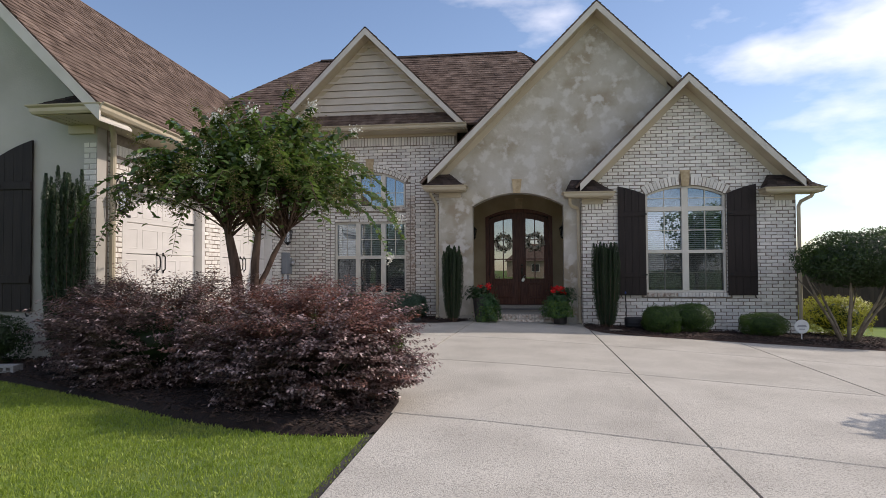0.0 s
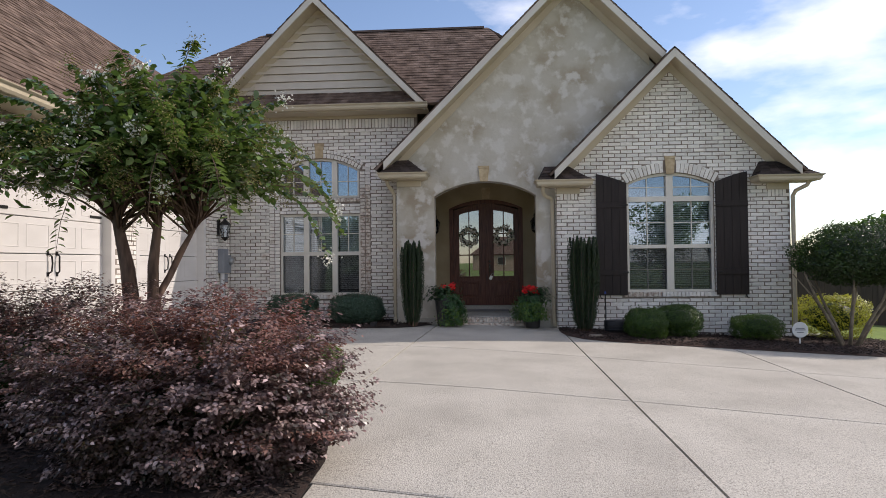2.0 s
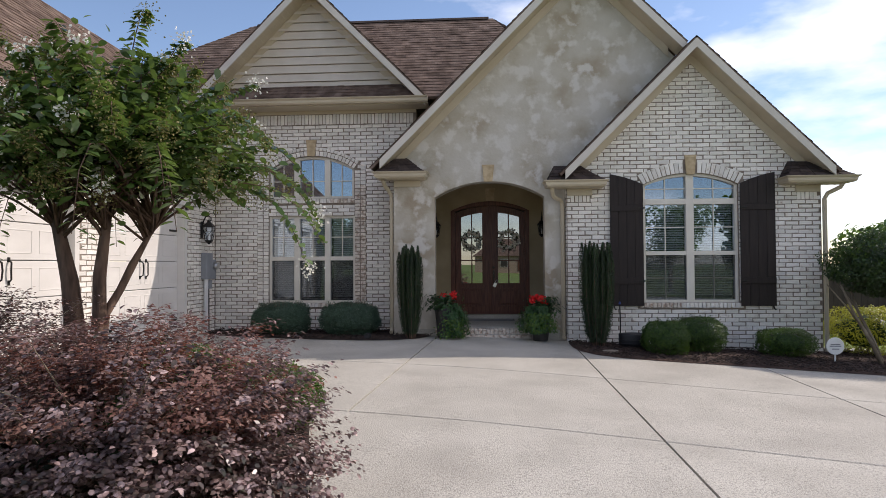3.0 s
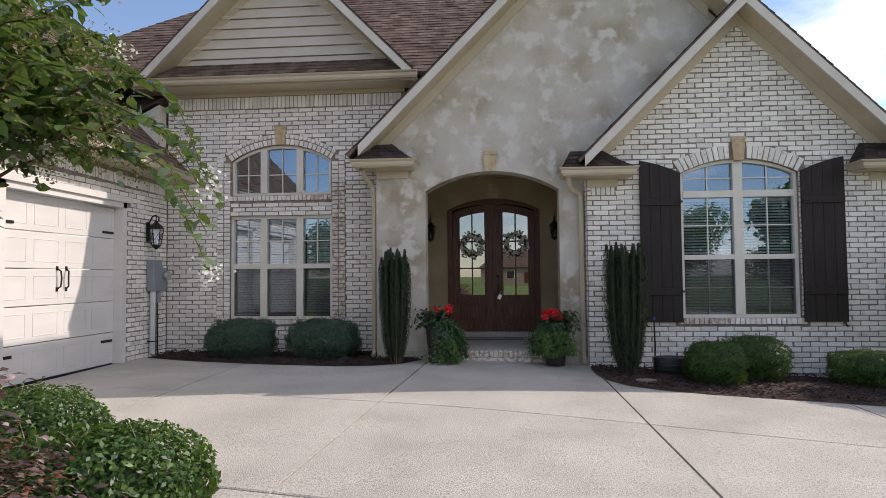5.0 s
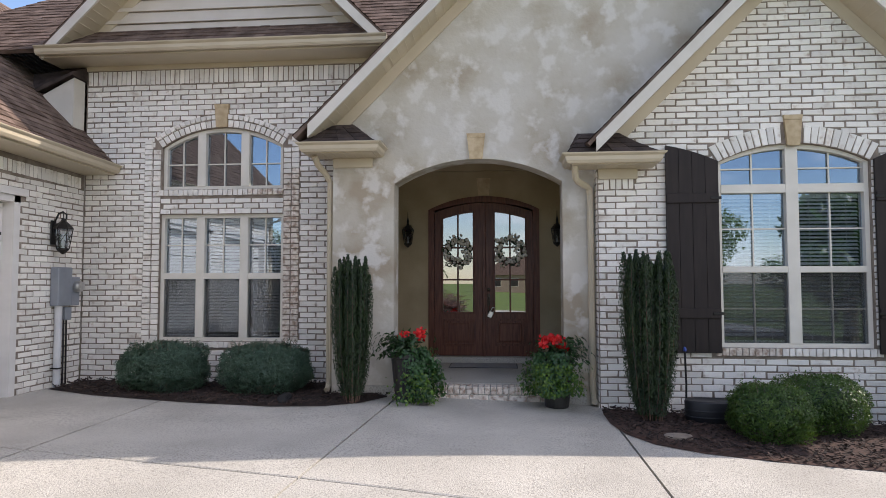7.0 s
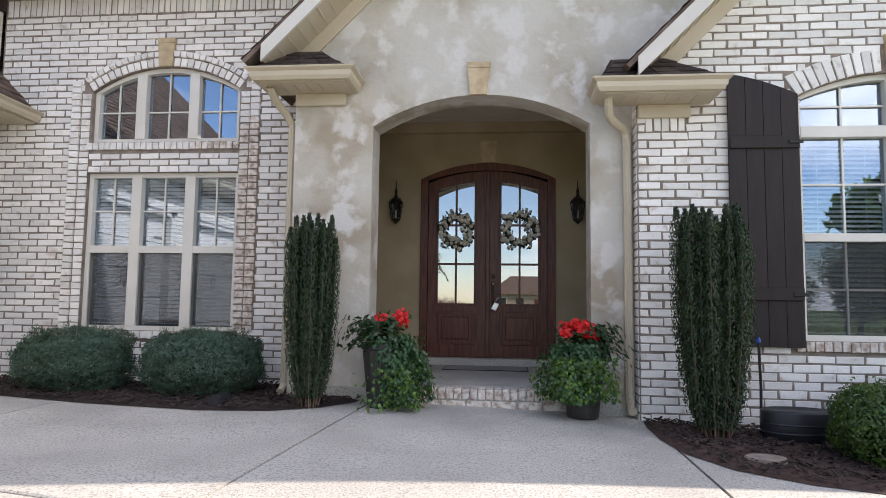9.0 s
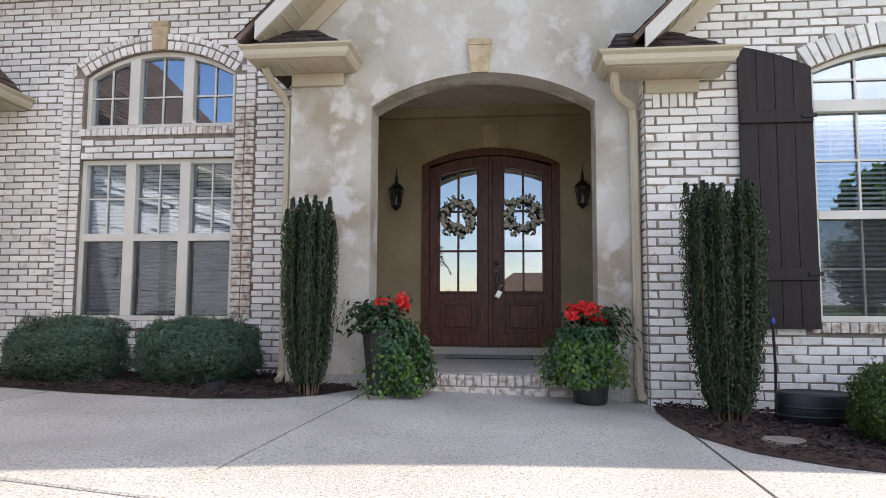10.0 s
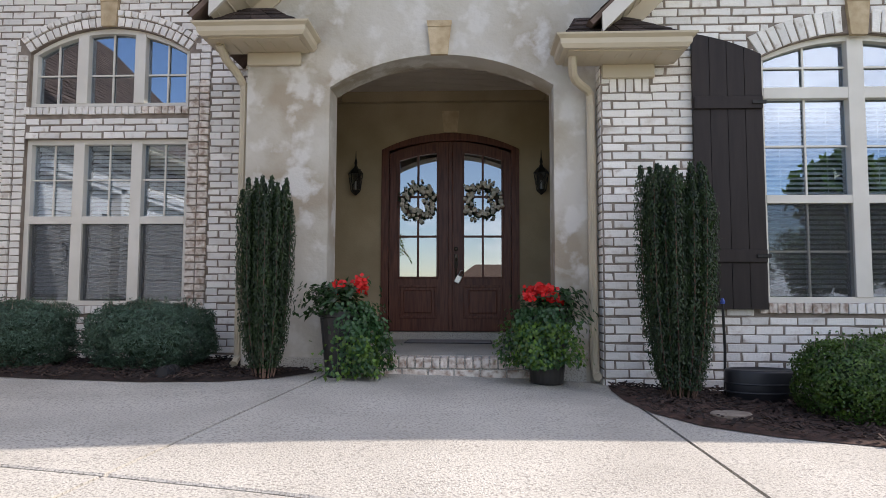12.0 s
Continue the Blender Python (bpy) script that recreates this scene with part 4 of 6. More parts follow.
def door_leaf(a, b, ga, gb):
    n = 8
    top = [(b + (a - b) * i / n, leaf_top(b + (a - b) * i / n) - 0.004) for i in range(n + 1)]
    gtop = [(gb + (ga - gb) * i / n, leaf_top(gb + (ga - gb) * i / n) - 0.16) for i in range(n + 1)]
    bm = sheet_with_holes([(a, 0.31), (b, 0.31)] + top, [[(ga, 1.05), (gb, 1.05)] + gtop], Y_DOOR + 0.02, Y_DOOR + 0.065)
    leaf = part("door_leaf", bm, WOOD, entry)
    m = (ga + gb) / 2
    part("pane", prism(bmesh.new(), [(ga, 1.05), (gb, 1.05)] + gtop, Y_DOOR + 0.040, Y_DOOR + 0.044), DOOR_GLASS, leaf, "reflecting glass")
    part("muntin", nbox(m - 0.014, m + 0.014, Y_DOOR + 0.018, Y_DOOR + 0.062, 1.05, leaf_top(m) - 0.16), WOOD, leaf)
    for z in (1.60, 2.15):
        part("muntin", nbox(ga, gb, Y_DOOR + 0.019, Y_DOOR + 0.061, z - 0.014, z + 0.014), WOOD, leaf)
    bm = bmesh.new()
    for x0, x1, z0, z1 in ((ga - 0.03, ga, 1.02, leaf_top(ga) - 0.15), (gb, gb + 0.03, 1.02, leaf_top(gb) - 0.15), (ga, gb, 1.02, 1.05)):
        box(bm, x0, x1, Y_DOOR + 0.005, Y_DOOR + 0.021, z0, z1, bevel=0.004)
    for k in range(n):
        (p, q), (r, s) = gtop[k], gtop[k + 1]
        hull8(bm, [(p, Y_DOOR + 0.005, q), (p, Y_DOOR + 0.021, q), (r, Y_DOOR + 0.021, s), (r, Y_DOOR + 0.005, s), (p, Y_DOOR + 0.005, q + 0.03), (p, Y_DOOR + 0.021, q + 0.03), (r, Y_DOOR + 0.021, s + 0.03), (r, Y_DOOR + 0.005, s + 0.03)])
    part("glass_moulding", bm, WOOD, leaf)
    bm = bmesh.new()
    for x0, x1, z0, z1 in ((ga - 0.01, gb + 0.01, 0.48, 0.515), (ga - 0.01, gb + 0.01, 0.90, 0.935), (ga - 0.01, ga + 0.025, 0.515, 0.90), (gb - 0.025, gb + 0.01, 0.515, 0.90)):
        box(bm, x0, x1, Y_DOOR + 0.004, Y_DOOR + 0.021, z0, z1, bevel=0.004)
    part("panel_moulding", bm, WOOD, leaf)
    part("raised_panel", nbox(ga + 0.06, gb - 0.06, Y_DOOR + 0.006, Y_DOOR + 0.021, 0.55, 0.865, bevel=0.012), WOOD, leaf)


door_leaf(-0.74, 0.095, -0.60, -0.09)
door_leaf(0.105, 0.93, 0.29, 0.80)
bm = nbox(0.155, 0.205, Y_DOOR - 0.005, Y_DOOR + 0.02, 1.16, 1.36, bevel=0.006)
tube(bm, [(0.18, Y_DOOR - 0.005, 1.30), (0.18, Y_DOOR - 0.06, 1.27), (0.18, Y_DOOR - 0.065, 1.15), (0.18, Y_DOOR - 0.05, 1.05), (0.18, Y_DOOR + 0.018, 1.02)], 0.011, 8)
part("door_handle", bm, BRONZE, entry, "dark bronze grip handle")
part("deadbolt", lathe(bmesh.new(), [(0.03, -0.01), (0.03, 0.01), (0.012, 0.02)], 12), BRONZE, entry).matrix_basis = pose(0.18, Y_DOOR + 0.005, 1.43, 90, 0, 0)
lock = thing("lock_box", (0.235, Y_DOOR - 0.06, 1.06), "small grey key lock box hanging from the door handle", "lock box")
lock.matrix_basis = pose(0.235, Y_DOOR - 0.06, 1.06, 0, 28, 0)
part("body", nbox(-0.04, 0.04, -0.025, 0.025, -0.11, 0.0, bevel=0.008), SILVER, lock)
part("shackle", tube(bmesh.new(), [(-0.025, 0, 0), (-0.025, 0, 0.06), (0, 0, 0.085), (0.025, 0, 0.06), (0.025, 0, 0)], 0.006, 6), SILVER, lock)

bm = nbox(-1.49, 1.49, Y_MID + 0.25, Y_DOOR - 0.12, 0.02, 0.2)
solid("floor_porch", bm, CONCRETE, "smooth grey concrete porch floor", "floor", "structure")
mat = thing("doormat", (0.1, Y_DOOR - 0.45, 0.2), "thin grey doormat with a dark rim before the doors", "doormat")
part("rim", nbox(-0.55, 0.55, -0.28, 0.28, 0.0, 0.010, bevel=0.004), BLACK_PLASTIC, mat)
part("pad", nbox(-0.53, 0.53, -0.255, 0.26, 0.008, 0.014, bevel=0.002), GREY_MAT, mat)


# ---- garage doors ----
def garage_door(y0, y1):
    """Sectional door with pressed panels; runs along y, faces +x."""
    t = thing("garage_door", (-6.22, (y0 + y1) / 2, ground_z(-6.2, 14) + 0.0), "closed cream carriage-style garage door with black hardware", "garage door", "garage doors", "structure")
    w = (y1 - y0) / 2 - 0.11
    h = (G_TOP - 0.1 - t.location.z) / 5
    for i in range(5):
        s = part("section", nbox(-0.03, 0.02, -w, w, 0.012 + i * h, (i + 1) * h, bevel=0.006), PAINT_GARAGE, t)
        k = 4
        pw = 2 * w / k
        for j in range(k):
            bm = bmesh.new()
            a, b = -w + j * pw + 0.07, -w + (j + 1) * pw - 0.07
            c, d = i * h + 0.10, (i + 1) * h - 0.09
            for q in ((a, b, c, c + 0.014), (a, b, d - 0.014, d), (a, a + 0.014, c + 0.014, d - 0.014), (b - 0.014, b, c + 0.014, d - 0.014)):
                box(bm, 0.02, 0.0245, q[0], q[1], q[2], q[3], bevel=0.002)
            part("panel_rib", bm, PAINT_GARAGE, s)
    for z in (h * 0.75, h * 4.2):
        for s in (-1, 1):
            bm = nbox(0.022, 0.034, min(s * (w - 0.03), s * (w - 0.33)), max(s * (w - 0.03), s * (w - 0.33)), z - 0.02, z + 0.02, bevel=0.003)
            part("strap_hinge", bm, IRON, t, "black iron strap hinge")
    for s in (-1, 1):
        bm = bmesh.new()
        tube(bm, [(0.03, s * 0.10, h * 2.45), (0.075, s * 0.085, h * 2.52), (0.08, s * 0.075, h * 2.75), (0.075, s * 0.085, h * 2.95), (0.03, s * 0.10, h * 3.02)], 0.012, 6)
        box(bm, 0.02, 0.032, s * 0.10 - 0.02, s * 0.10 + 0.02, h * 2.38, h * 2.5)
        box(bm, 0.02, 0.032, s * 0.10 - 0.02, s * 0.10 + 0.02, h * 2.97, h * 3.09)
        part("pull_handle", bm, IRON, t, "black iron pull handle")
    bm = nbox(-0.03, 0.18, -w - 0.11, -w - 0.003, -0.05, 2.72 - t.location.z)
    box(bm, -0.03, 0.18, w + 0.003, w + 0.11, -0.05, 2.72 - t.location.z)
    box(bm, -0.03, 0.18, -w - 0.11, w + 0.11, 2.63 - t.location.z, 2.72 - t.location.z)
    part("door_jamb", bm, PAINT_GARAGE, t, "pale painted door jamb")
    part("rubber_seal", nbox(-0.02, 0.02, -w, w, -0.02, 0.012), BLACK_PLASTIC, t)


for g0, g1 in GARAGE_DOORS:
    garage_door(g0, g1)
bm = nbox(-6.04, -6.0, 12.55, 15.55, G_TOP, G_TOP + 0.10)
box(bm, -6.04, -6.0, 9.25, 12.1, G_TOP, G_TOP + 0.10)
solid("trim_garage_head", bm, PAINT_GARAGE, "cream head trim over the garage doors", "trim", "structure")


# ---- lanterns ----
def lantern(place, turn, label, hook=True):
    """Iron wall lantern: back plate, scroll arm, six-sided glass cage; stands out along -y before turning."""
    t = thing("wall_lantern", place, label, "wall lantern", "lanterns on the house", turn=turn)
    part("back_plate", nbox(-0.045, 0.045, -0.015, 0.0, -0.16, 0.12, bevel=0.006), IRON, t)
    bm = bmesh.new()
    if hook:
        pts = [(0, -0.012, 0.0), (0, -0.03, 0.12), (0, -0.07, 0.20), (0, -0.12, 0.22), (0, -0.165, 0.19), (0, -0.165, 0.14), (0, -0.13, 0.12), (0, -0.11, 0.145)]
        tube(bm, pts, 0.011, 6)
        part("hanger", tube(bmesh.new(), [(0, -0.13, 0.21), (0, -0.13, 0.10)], 0.006, 6), IRON, t)
    else:
        tube(bm, [(0, -0.012, -0.10), (0, -0.09, -0.13), (0, -0.13, -0.10), (0, -0.13, -0.05)], 0.011, 6)
        part("finial", lathe(bmesh.new(), [(0.016, 0.14), (0.022, 0.18), (0.008, 0.24), (0.004, 0.34)], 8, 0, -0.13), IRON, t)
    part("arm", bm, IRON, t)
    c = -0.13
    part("cap", lathe(bmesh.new(), [(0.10, 0.02), (0.105, 0.03), (0.07, 0.075), (0.03, 0.11), (0.02, 0.14)], 6, 0, c), IRON, t)
    part("base", lathe(bmesh.new(), [(0.01, -0.27), (0.03, -0.25), (0.062, -0.22), (0.066, -0.20)], 6, 0, c), IRON, t)
    bm = bmesh.new()
    for k in range(6):
        a = 2 * math.pi * k / 6
        tube(bm, [(0.062 * math.cos(a), c + 0.062 * math.sin(a), -0.21), (0.098 * math.cos(a), c + 0.098 * math.sin(a), 0.025)], 0.006, 5)
        b = a + math.pi / 3
        tube(bm, [(0.072 * math.cos(a), c + 0.072 * math.sin(a), -0.15), (0.090 * math.cos(b), c + 0.090 * math.sin(b), -0.02)], 0.004, 4)
    part("cage", bm, IRON, t)
    part("glass", lathe(bmesh.new(), [(0.055, -0.20), (0.088, 0.018)], 6, 0, c), GLASS, t, "clear glass")
    part("candle", lathe(bmesh.new(), [(0.012, -0.2), (0.012, -0.08), (0.004, -0.05)], 8, 0, c), SIGN_WHITE, t, "white candle tube")
    return t


lantern((-1.19, Y_DOOR - 0.002, 2.42), 0, "black iron lantern on the porch wall", hook=False)
lantern((1.33, Y_DOOR - 0.002, 2.42), 0, "black iron lantern on the porch wall", hook=False)
for place in ((X_WING + 0.016, 16.08, 2.30), (X_WING + 0.016, 9.1, 2.50)):
    lamp = lantern(place, 90, "black iron scroll-arm lantern by the garage door")
    lamp.scale = (1.25, 1.25, 1.25)

# ---- wreaths ----
def leaf_mesh(name, P, N, L, W, mat, parent, rng, fold=0.15, up=None, label="", broad=False):
    """Many small folded leaves at P facing N, each a piece of its own in one mesh; broad ones have rounded sides."""
    P, N = np.asarray(P, float), np.asarray(N, float)
    n = len(P)
    N = N / (np.linalg.norm(N, axis=1, keepdims=True) + 1e-9)
    R = rng.normal(size=(n, 3)) if up is None else np.asarray(up, float) + rng.normal(size=(n, 3)) * 0.35
    T = R - N * np.sum(R * N, axis=1, keepdims=True)
    T /= np.linalg.norm(T, axis=1, keepdims=True) + 1e-9
    B = np.cross(N, T)
    ln = L * rng.uniform(0.7, 1.25, (n, 1))
    wd = W * rng.uniform(0.75, 1.2, (n, 1))
    rim = ((0, 0), (0.22, 0.42), (0.6, 0.44), (1, 0), (0.6, -0.44), (0.22, -0.42)) if broad else ((0, 0), (0.5, 0.5), (1, 0), (0.5, -0.5))
    c = len(rim)
    V = np.empty((n, c, 3))
    for i, (f, g) in enumerate(rim):
        V[:, i] = P + T * ln * f + B * wd * g + N * (wd * fold * (2 * abs(g)) - ln * 0.08 * (f == 1))
    me = bpy.data.meshes.new(name)
    me.vertices.add(n * c)
    me.vertices.foreach_set("co", V.reshape(-1))
    me.loops.add(n * c)
    me.loops.foreach_set("vertex_index", np.arange(n * c, dtype=np.int32))
    me.polygons.add(n)
    me.polygons.foreach_set("loop_start", np.arange(0, n * c, c, dtype=np.int32))
    me.update()
    me.validate()
    me.materials.append(mat)
    ob = new(name, me)
    if parent is not None:
        ob.parent = parent
    if label:
        ob["label"] = label
    return ob


def wreath(place, seed):
    t = thing("door_wreath", place, "round wreath of pale dried flowers hung on the door glass", "wreath", "wreaths on the doors")
    rng = np.random.default_rng(seed)
    ring = [(0.2 * math.cos(a), 0, 0.2 * math.sin(a)) for a in np.linspace(0, 2 * math.pi, 25)]
    part("twig_ring", tube(bmesh.new(), ring, 0.028, 7, caps=False), BARK, t, "brown twig ring")
    a = rng.uniform(0, 2 * math.pi, 900)
    r = 0.2 + rng.normal(0, 0.035, 900)
    P = np.stack([r * np.cos(a), -0.03 + rng.normal(0, 0.02, 900), r * np.sin(a)], 1)
    N = np.stack([np.cos(a) * (r - 0.2) * 12, -np.ones(900), np.sin(a) * (r - 0.2) * 12], 1) + rng.normal(size=(900, 3)) * 0.5
    leaf_mesh("leaves", P[:260], N[:260], 0.05, 0.025, LEAF_DARK, t, rng, label="dark green leaves")
    bm = bmesh.new()
    bmesh.ops.create_icosphere(bm, subdivisions=2, radius=0.026)
    for v in bm.verts:
        v.co *= 1 + 0.3 * noise.noise(v.co * 60)
    boll = part("cotton_boll", bm, COTTON, t, "pale cotton boll", smooth=True)
    for k in range(70):
        ob = boll if k == 0 else boll.copy()
        if k:
            scene.collection.objects.link(ob)
        b = 2 * math.pi * k / 70 + rng.uniform(-0.05, 0.05)
        q = 0.205 + rng.normal(0, 0.045)
        s = rng.uniform(0.7, 1.35)
        ob.matrix_basis = pose(q * math.cos(b), -0.045 + rng.normal(0, 0.014), q * math.sin(b), rng.uniform(0, 360), 0, rng.uniform(0, 360)) @ Matrix.Diagonal((s, s, s, 1))
    return t


wreath((-0.345, Y_DOOR - 0.015, 2.08), 5)
wreath((0.545, Y_DOOR - 0.015, 2.09), 6)


# ---- pipes, meter, small fixtures ----
def downspout(pts, label, w=0.042):
    t = thing("downspout", (0, 0, 0), label, "downspout", "downspouts", "structure")
    part("pipe", tube(bmesh.new(), pts, [w] * len(pts), 8), TRIM, t)
    long = [(a, b) for a, b in zip(pts, pts[1:]) if abs(a[2] - b[2]) > 1.0]
    for a, b in long:
        for u in (-0.02, 0.0, 0.02):
            part("groove_rib", tube(bmesh.new(), [(a[0] + u, a[1] - w * 0.93, a[2] - 0.03), (b[0] + u, b[1] - w * 0.93, b[2] + 0.03)], 0.006, 5), TRIM, t)
    return t


downspout([(1.32, 15.44, 3.02), (1.32, 15.46, 2.93), (1.335, 15.53, 2.86), (1.37, 15.60, 2.825), (1.44, 15.70, 2.805), (1.505, 15.775, 2.79), (1.54, 15.815, 2.755), (1.55, 15.83, 2.68), (1.555, 15.83, 0.20), (1.56, 15.815, 0.12), (1.56, 15.76, 0.07), (1.56, 15.70, 0.05)], "cream downspout at the porch corner")
downspout([(-2.05, 15.60, 3.22), (-2.03, 15.72, 3.12), (-1.97, 15.9, 3.02), (-1.93, 15.98, 2.92), (-1.93, 15.98, 0.2), (-1.93, 15.86, 0.12)], "cream downspout beside the stucco pier")
downspout([(6.75, 15.40, 3.02), (6.72, 15.44, 2.94), (6.56, 15.6, 2.84), (6.53, 15.66, 2.74), (6.53, 15.66, -0.2)], "cream downspout at the far brick corner")
downspout([(-5.75, 8.6, 3.5), (-5.8, 8.75, 3.35), (-6.0, 9.05, 3.2), (-6.0, 9.05, 0.1)], "cream downspout of the garage wing")

meter = thing("electric_meter", (X_WING + 0.015, 16.30, 1.22), "grey electric meter box with glass meter and conduit", "electric meter")
part("box", nbox(0.0, 0.13, -0.24, 0.06, 0.0, 0.56, bevel=0.01), GREY_BOX, meter)
part("meter_socket", nbox(0.0, 0.12, 0.062, 0.25, 0.0, 0.42, bevel=0.01), GREY_BOX, meter)
bm = lathe(bmesh.new(), [(0.085, 0.0), (0.085, 0.05), (0.07, 0.09), (0.02, 0.10)], 18)
part("meter_glass", bm, SILVER, meter, "round glass meter dial").matrix_basis = pose(0.12, 0.16, 0.28, 0, 90, 0)
part("small_box", nbox(0.0, 0.09, -0.02, 0.12, -0.21, -0.02, bevel=0.008), GREY_BOX, meter)
part("conduit", tube(bmesh.new(), [(0.06, -0.13, 0.0), (0.06, -0.13, -1.16)], 0.05, 12), PVC, meter, "white conduit pipe")
part("cable", tube(bmesh.new(), [(0.02, 0.04, -0.2), (0.02, 0.05, -0.6), (0.025, 0.04, -1.16)], 0.012, 6), IRON, meter, "black cable")
part("cable", tube(bmesh.new(), [(0.02, 0.10, -0.2), (0.02, 0.11, -0.7), (0.02, 0.12, -1.16)], 0.012, 6), IRON, meter, "black cable")
part("pipe_clamp", nbox(0.0, 0.115, -0.19, -0.07, -0.90, -0.88), IRON, meter)

tub = thing("splash_tub", (2.78, 15.12, ground_z(2.8, 15.1) + 0.02), "black plastic garden tub lying in the mulch", "plastic tub")
bm = lathe(bmesh.new(), [(0.22, 0.0), (0.27, 0.03), (0.28, 0.12), (0.285, 0.24), (0.275, 0.26), (0.25, 0.25)], 24)
for v in bm.verts:
    v.co.y *= 0.6
part("body", bm, BLACK_PLASTIC, tub, smooth=True)
for z in (0.08, 0.15):
    bm = bmesh.new()
    tube(bm, [(0.283 * math.cos(a), 0.6 * 0.283 * math.sin(a), z) for a in np.linspace(0, 2 * math.pi, 25)], 0.008, 5, caps=False)
    part("rib", bm, BLACK_PLASTIC, tub)
stake = thing("hose_stake", (2.56, 15.3, ground_z(2.5, 15.3) + 0.02), "thin black stake with a blue cap by the wall", "garden stake")
part("rod", tube(bmesh.new(), [(0, 0, -0.05), (0.01, 0, 0.4), (0.0, 0, 0.78)], 0.012, 6), IRON, stake)
part("cap", lathe(bmesh.new(), [(0.02, 0.78), (0.022, 0.80), (0.01, 0.83)], 8), material("blue_cap", [(0.02, 0.06, 0.3), (0.03, 0.08, 0.36)], rough=0.4), stake, "blue plastic cap")
cover = thing("valve_cover", (2.18, 14.2, ground_z(2.2, 14.2) + 0.045), "flat pale oval valve cover in the mulch", "valve cover")
bm = lathe(bmesh.new(), [(0.14, -0.02), (0.14, 0.012), (0.13, 0.02)], 20)
for v in bm.verts:
    v.co.y *= 0.7
part("lid", bm, MORTAR, cover)
drain = thing("drain_pipe", (-2.3, 15.15, ground_z(-2.3, 15.1) + 0.03), "short black corrugated drain pipe end", "drain pipe")
bm = bmesh.new()
tube(bm, [(0, 0.25, 0.03), (0, 0, 0.03)], 0.055, 12, caps=False)
part("pipe", bm, BLACK_PLASTIC, drain)
for i in range(4):
    bm = bmesh.new()
    tube(bm, [(0, 0.01 + i * 0.05, 0.03), (0, 0.03 + i * 0.05, 0.03)], 0.062, 12)
    part("rib", bm, BLACK_PLASTIC, drain)
sign = thing("yard_sign", (6.02, 14.38, ground_z(6.0, 14.4)), "small round white yard sign on a stake", "yard sign")
part("stake", nbox(-0.012, 0.012, -0.004, 0.004, -0.05, 0.25), SIGN_WHITE, sign)
disc = part("disc", lathe(bmesh.new(), [(0.14, -0.006), (0.15, 0.0), (0.14, 0.006)], 28), SIGN_WHITE, sign)
disc.matrix_basis = pose(0, -0.012, 0.30, 90, 0, 0)
for z, w in ((0.33, 0.08), (0.30, 0.095), (0.25, 0.06)):
    part("lettering_bar", nbox(-w, w, -0.022, -0.0195, z - 0.008, z + 0.008), SIGN_INK, sign)

block = thing("splash_block", (-6.45, 7.5, ground_z(-6.45, 7.5) + 0.03), "small grey perforated concrete block in the mulch", "concrete block", turn=8)
part("body", sheet_with_holes([(-0.2, 0), (0.2, 0), (0.2, 0.09), (-0.2, 0.09)], [[(x - 0.025, 0.025), (x + 0.025, 0.025), (x + 0.025, 0.065), (x - 0.025, 0.065)] for x in (-0.13, -0.043, 0.043, 0.13)], -0.1, 0.1), GREY_MAT, block)

# ---- plants ----
def unit(rng, n):
    d = rng.normal(size=(n, 3))
    return d / np.linalg.norm(d, axis=1, keepdims=True)


def lump(D, seed, k=2.2, amount=0.12):
    return np.array([1 + amount * noise.noise(Vector((d[0] * k + seed, d[1] * k, d[2] * k))) + 0.5 * amount * noise.noise(Vector((d[0] * k * 2.7, d[1] * k * 2.7 + seed, d[2] * k * 2.7))) for d in D])


